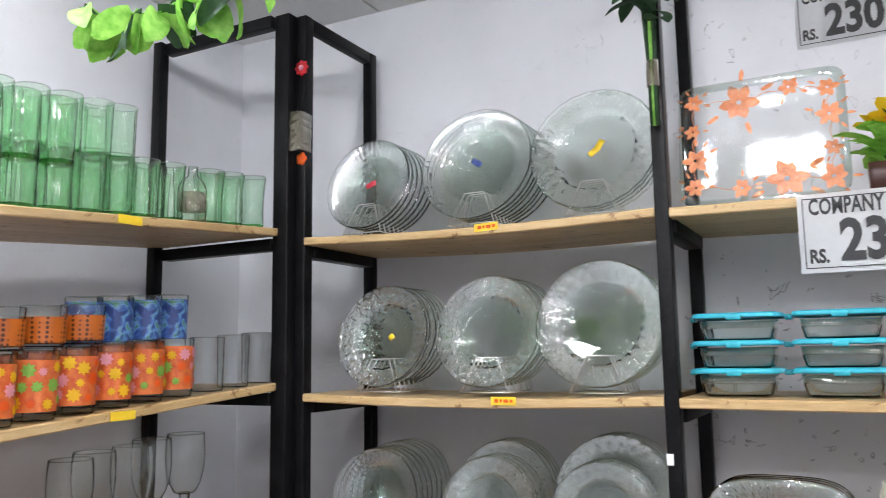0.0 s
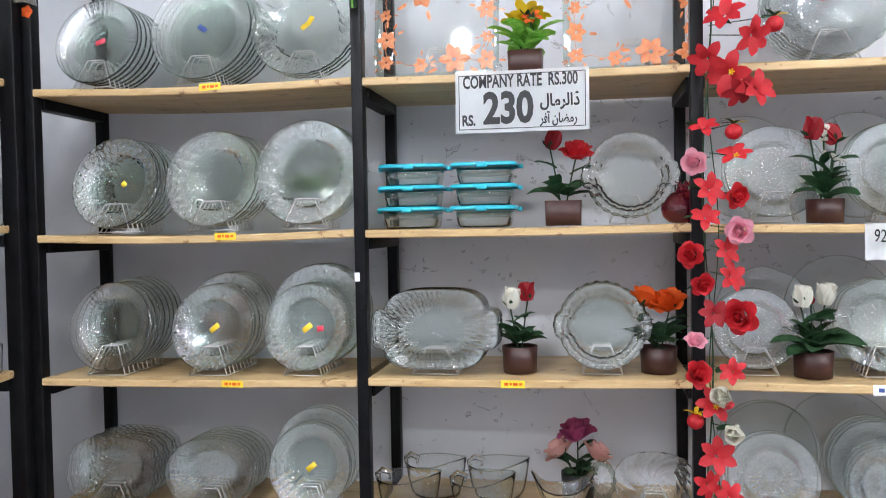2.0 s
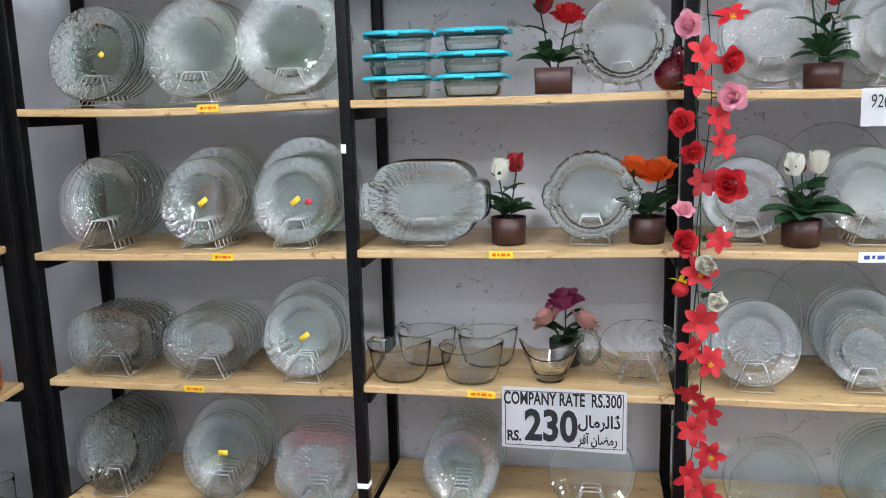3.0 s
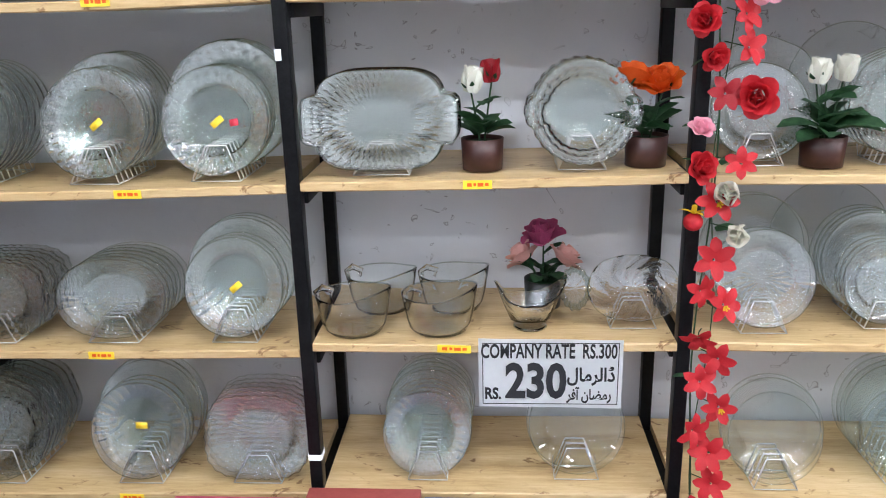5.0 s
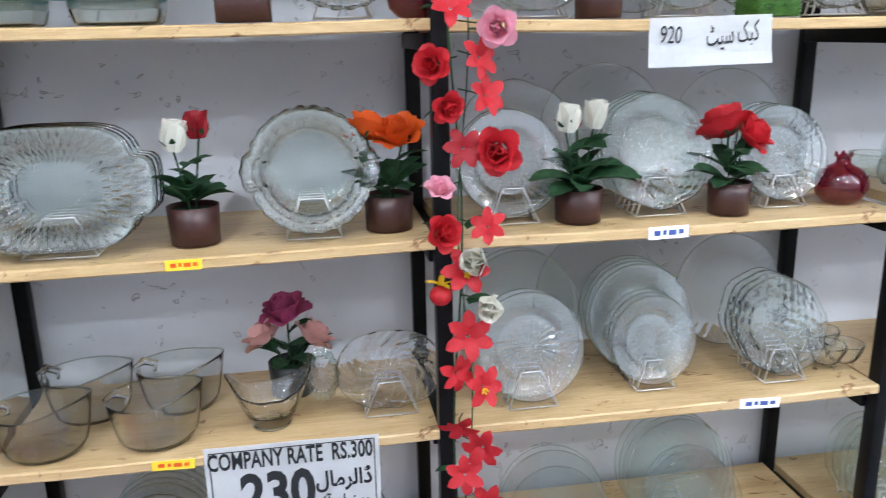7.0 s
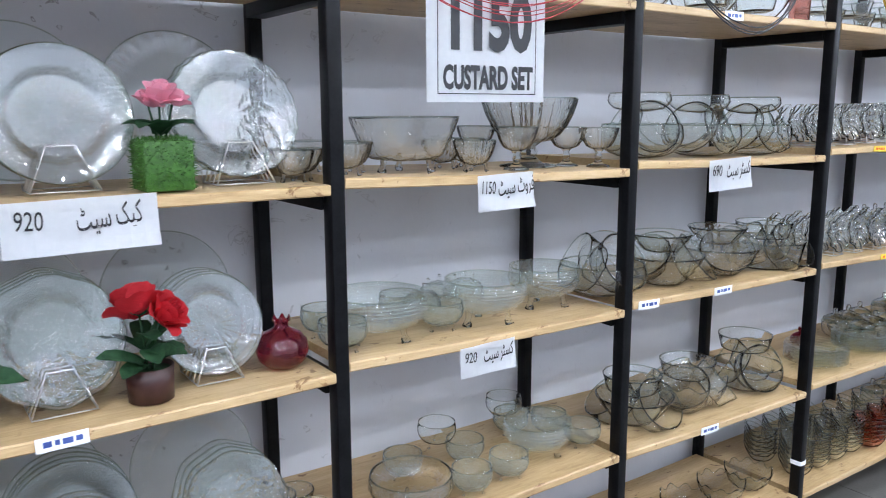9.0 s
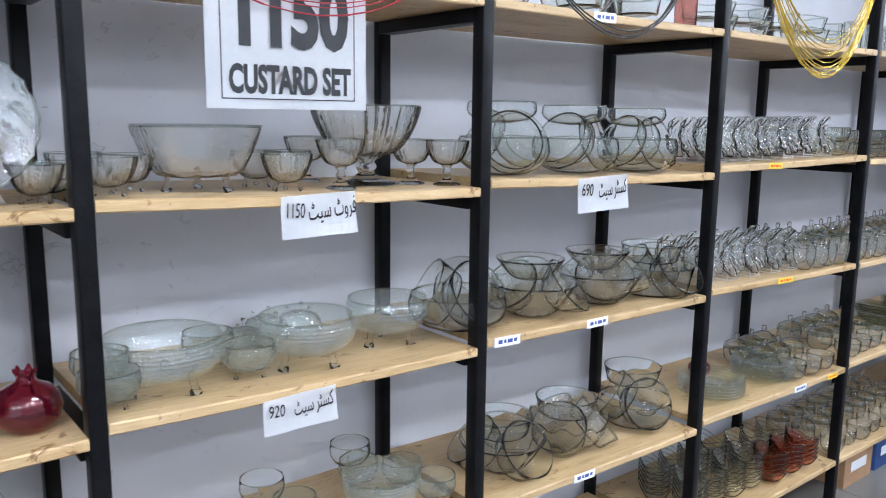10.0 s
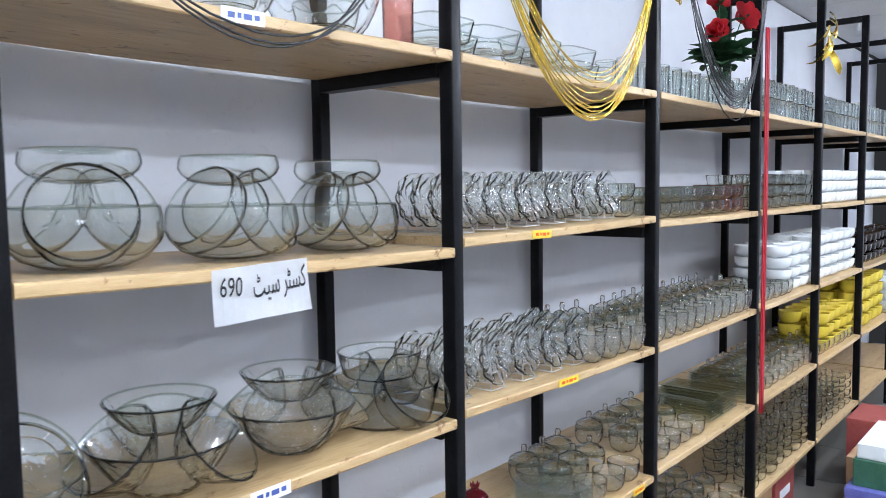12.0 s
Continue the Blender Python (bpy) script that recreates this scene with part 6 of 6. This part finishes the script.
loops("gold_tinsel_hank", "shiny gold tinsel strings hanging in loops", GOLD, 3.46, 4.40, 2.40, 0.60, 1.80, 14, 0.0018, 1, 2.36)
loops("black_cord_hank", "loose black cords hanging in loops", BLACKP, 4.55, 5.40, 2.40, 0.60, 1.79, 10, 0.0024, 2, 2.44)
loops("black_cable", "thin black cable drooping below the upper shelf", BLACKP, 2.56, 3.18, 2.05, 0.21, 1.79, 3, 0.0022, 3, 2.0)
loops("red_wire_hank", "thin red wire hanging in loose loops", REDCORD, 1.637, 2.512, 2.06, 0.26, 1.832, 7, 0.0011, 4, 2.09)
loops("yellow_cord_hank", "yellow cords on the post", GOLD, 4.44, 4.54, 2.5, 0.35, 1.80, 4, 0.0018, 6)


def red_ribbon():
    t = thing("red_cord_bunch", "dark red cords hanging straight down beside a post", "cord", pose(5.46, 1.80, 0))
    for k in range(5):
        part("strand", tube(bmesh.new(), [(0.008 * k + 0.003 * sin(5 * z), -0.004 * (k % 2), z) for z in [0.62 + 0.1 * i for i in range(17)]], 0.0035, 6), REDCORD, t)


red_ribbon()


def gold_bow():
    t = thing("gold_ribbon_bow", "crumpled gold foil ribbon tied on a post", "ribbon", pose(6.42, 1.81, 2.33))
    rng = random.Random(4)
    for k in range(7):
        part("strip", leaf_mesh(0.15, 0.035, -1.4), GOLD, t, at=pose(0, -0.01, 0.10 - 0.03 * k, rng.uniform(-60, 60), rng.uniform(30, 120), rng.uniform(180, 360)))


gold_bow()
potted_flowers(5.30, 1.93, 5, "glass vase of dark leaves with red cloth roses",
               [(-0.09, -0.03, 0.12, "rose", REDP, 0.09, (60, -20)), (0.10, -0.05, 0.20, "rose", REDP, 0.11, (60, 20)), (-0.07, -0.02, 0.24, "rose", REDP, 0.08, (40, -20)), (0.02, 0, 0.30, "rose", DEEPRED, 0.08, (20, 0))], 0.045, 0.17, pot=CLEAR, leaves=46, leaf=0.13)


def post_trim():
    t = thing("tape_wrap", "clear adhesive tape wrapped round the black corner posts", "tape", pose(-1.302, 1.82, 2.16))
    for k in range(5):
        part("strip", shell([(1, 0), (1, 0.028)], 0.0008, rect_rho(0.048, 0.028, 9), 40), TAPE, t, at=pose(0, 0.0, 0.022 * k, random.uniform(-4, 4), random.uniform(-4, 4), 0))
    k = thing("red_plastic_knob", "small red plastic flower knob stuck on the post", "knob", pose(-1.268, 1.8185, 2.41))
    part("petals", shell([(0, 0), (0.5, 0.003), (1, 0.004)], 0.006, round_rho(0.022, 8, 0.12), 48), REDP, k, at=pose(0, 0, 0, 90))
    part("button", shell([(0, 0.012), (0.6, 0.011), (1, 0.006)], 0.002, round_rho(0.009), 24), PINKP, k, at=pose(0, 0, 0, 90))
    s = part("orange_sticker", shell([(0, 0), (0.6, 0), (1, 0)], 0.0012, round_rho(0.018, 5, 0.1), 40), ORANGEP, at=pose(-1.27, 1.8185, 2.14, 90))
    tagged(s, "small orange round sticker on the post", "sticker")
    tag = part("tape_tag", boxed(-0.007, -0.001, -0.012, 0.007, 0.0003, 0.012), PAPER, at=pose(POSTS[1] - 0.009, FRONT - 0.0025, 1.345), smooth=False)
    tagged(tag, "small piece of pale tape on a black post", "tape")
    for i, z in ((1, 0.345), (5, 0.36)):
        b = part("tape_band", shell([(1, 0), (1, 0.016)], 0.0008, rect_rho(0.018, 0.021, 10), 40), PAPER, at=pose(POSTS[i], FRONT + 0.017, z))
        tagged(b, "short band of tape round a black post", "tape", "tape bands")


post_trim()


# ---- cartons on the floor ----
def carton(x0, x1, y0, y1, z0, z1, material, label, lid=True, words=""):
    t = thing("carton", label, "box", pose((x0 + x1) / 2, (y0 + y1) / 2, z0), "cartons on the floor")
    a, b, h = (x1 - x0) / 2, (y1 - y0) / 2, z1 - z0
    part("body", boxed(-a, -b, 0, a, b, h - (0.03 if lid else 0), bevel=0.002), material, t, smooth=False)
    if lid:
        part("lid", boxed(-a - 0.002, -b - 0.002, h - 0.032, a + 0.002, b + 0.002, h, bevel=0.003), material, t, smooth=False)
    if words:
        part("lettering", lettering(words, 0.045, 0.9), PAPER, t, at=pose(0, 0.02, h + 0.0006, 0, 0, 180), smooth=False)
    lab = bmesh.new()
    box(lab, -a * 0.6, -b - 0.0035, h * 0.35, a * 0.5, -b - 0.0026, h * 0.6)
    part("label", lab, PAPER, t, smooth=False)


carton(-0.62, -0.29, 1.45, 1.79, 0, 0.255, BOXPINK, "pink printed carton on the floor under the shelves")
carton(-0.27, 0.01, 1.44, 1.79, 0, 0.285, BOXRED, "dull red carton on the floor under the shelves", words="Value")
carton(0.02, 0.23, 1.45, 1.79, 0, 0.262, BOXBLUE, "blue carton on the floor under the shelves")
carton(0.245, 0.53, 1.45, 1.79, 0, 0.25, BOXBLUE, "blue carton on the floor under the shelves")
carton(0.60, 0.80, 1.45, 1.74, 0, 0.25, BOXRED, "red carton on the floor under the shelves")
carton(0.81, 1.07, 1.45, 1.79, 0, 0.25, BOXNAVY, "navy carton on the floor under the shelves")
carton(1.09, 1.40, 1.44, 1.79, 0, 0.272, BOXRED, "dull red carton on the floor under the shelves")
carton(-1.0, -0.64, 1.45, 1.79, 0, 0.24, BOXNAVY, "navy carton on the floor under the shelves")
carton(1.45, 1.8, 1.45, 1.79, 0, 0.23, BOXBLUE, "blue carton on the floor under the shelves")
carton(4.75, 5.02, 1.90, 2.15, 0, 0.19, CARD, "brown carton under the lowest shelf")
carton(5.06, 5.30, 1.90, 2.15, 0, 0.18, BOXBLUE, "blue carton under the lowest shelf")
carton(5.6, 5.85, 1.86, 2.15, 0, 0.19, CARD, "brown carton under the lowest shelf")
carton(5.9, 6.2, 1.86, 2.15, 0, 0.18, BOXRED, "red carton under the lowest shelf")
carton(5.50, 5.95, 1.05, 1.50, 0, 0.20, BOXNAVY, "navy carton standing in the aisle")
carton(5.52, 5.92, 1.08, 1.48, 0.20, 0.36, BOXVIOLET, "violet carton stacked in the aisle")
carton(5.56, 5.96, 1.06, 1.46, 0.36, 0.47, BOXGREEN, "dark green and white carton stacked in the aisle", lid=False)
carton(5.58, 5.98, 1.05, 1.45, 0.471, 0.53, MILK, "white printed carton on top of the stack", lid=False)
carton(6.55, 6.9, 1.3, 1.7, 0, 0.36, BOXRED, "red carton standing in the aisle")
carton(6.0, 6.35, 0.75, 1.1, 0, 0.42, BOXNAVY, "navy carton standing in the aisle")
carton(7.0, 7.5, 1.0, 1.6, 0, 0.40, CARD, "brown carton standing in the aisle")
carton(6.1, 6.5, 1.2, 1.6, 0, 0.30, CARD, "brown carton standing in the aisle")
carton(5.12, 5.42, 1.42, 1.66, 0, 0.20, CARD, "brown carton beside the rack posts")
carton(4.95, 5.3, 1.15, 1.40, 0, 0.12, BOXBLUE, "low blue and white carton in the aisle")


# ---- floor tiles ----
def floor_tiles():
    me = mesh_of(boxed(-0.298, -0.298, -0.006, 0.298, 0.298, 0, bevel=0.0), "tile", False)
    x = LEFT + 0.3
    while x < FAR - 0.2:
        y = WALL - 0.32
        while y > -1.2:
            part("tile", me, TILE_M, floor_ob, at=pose(x, y, 0))
            y -= 0.6
        x += 0.6


floor_tiles()
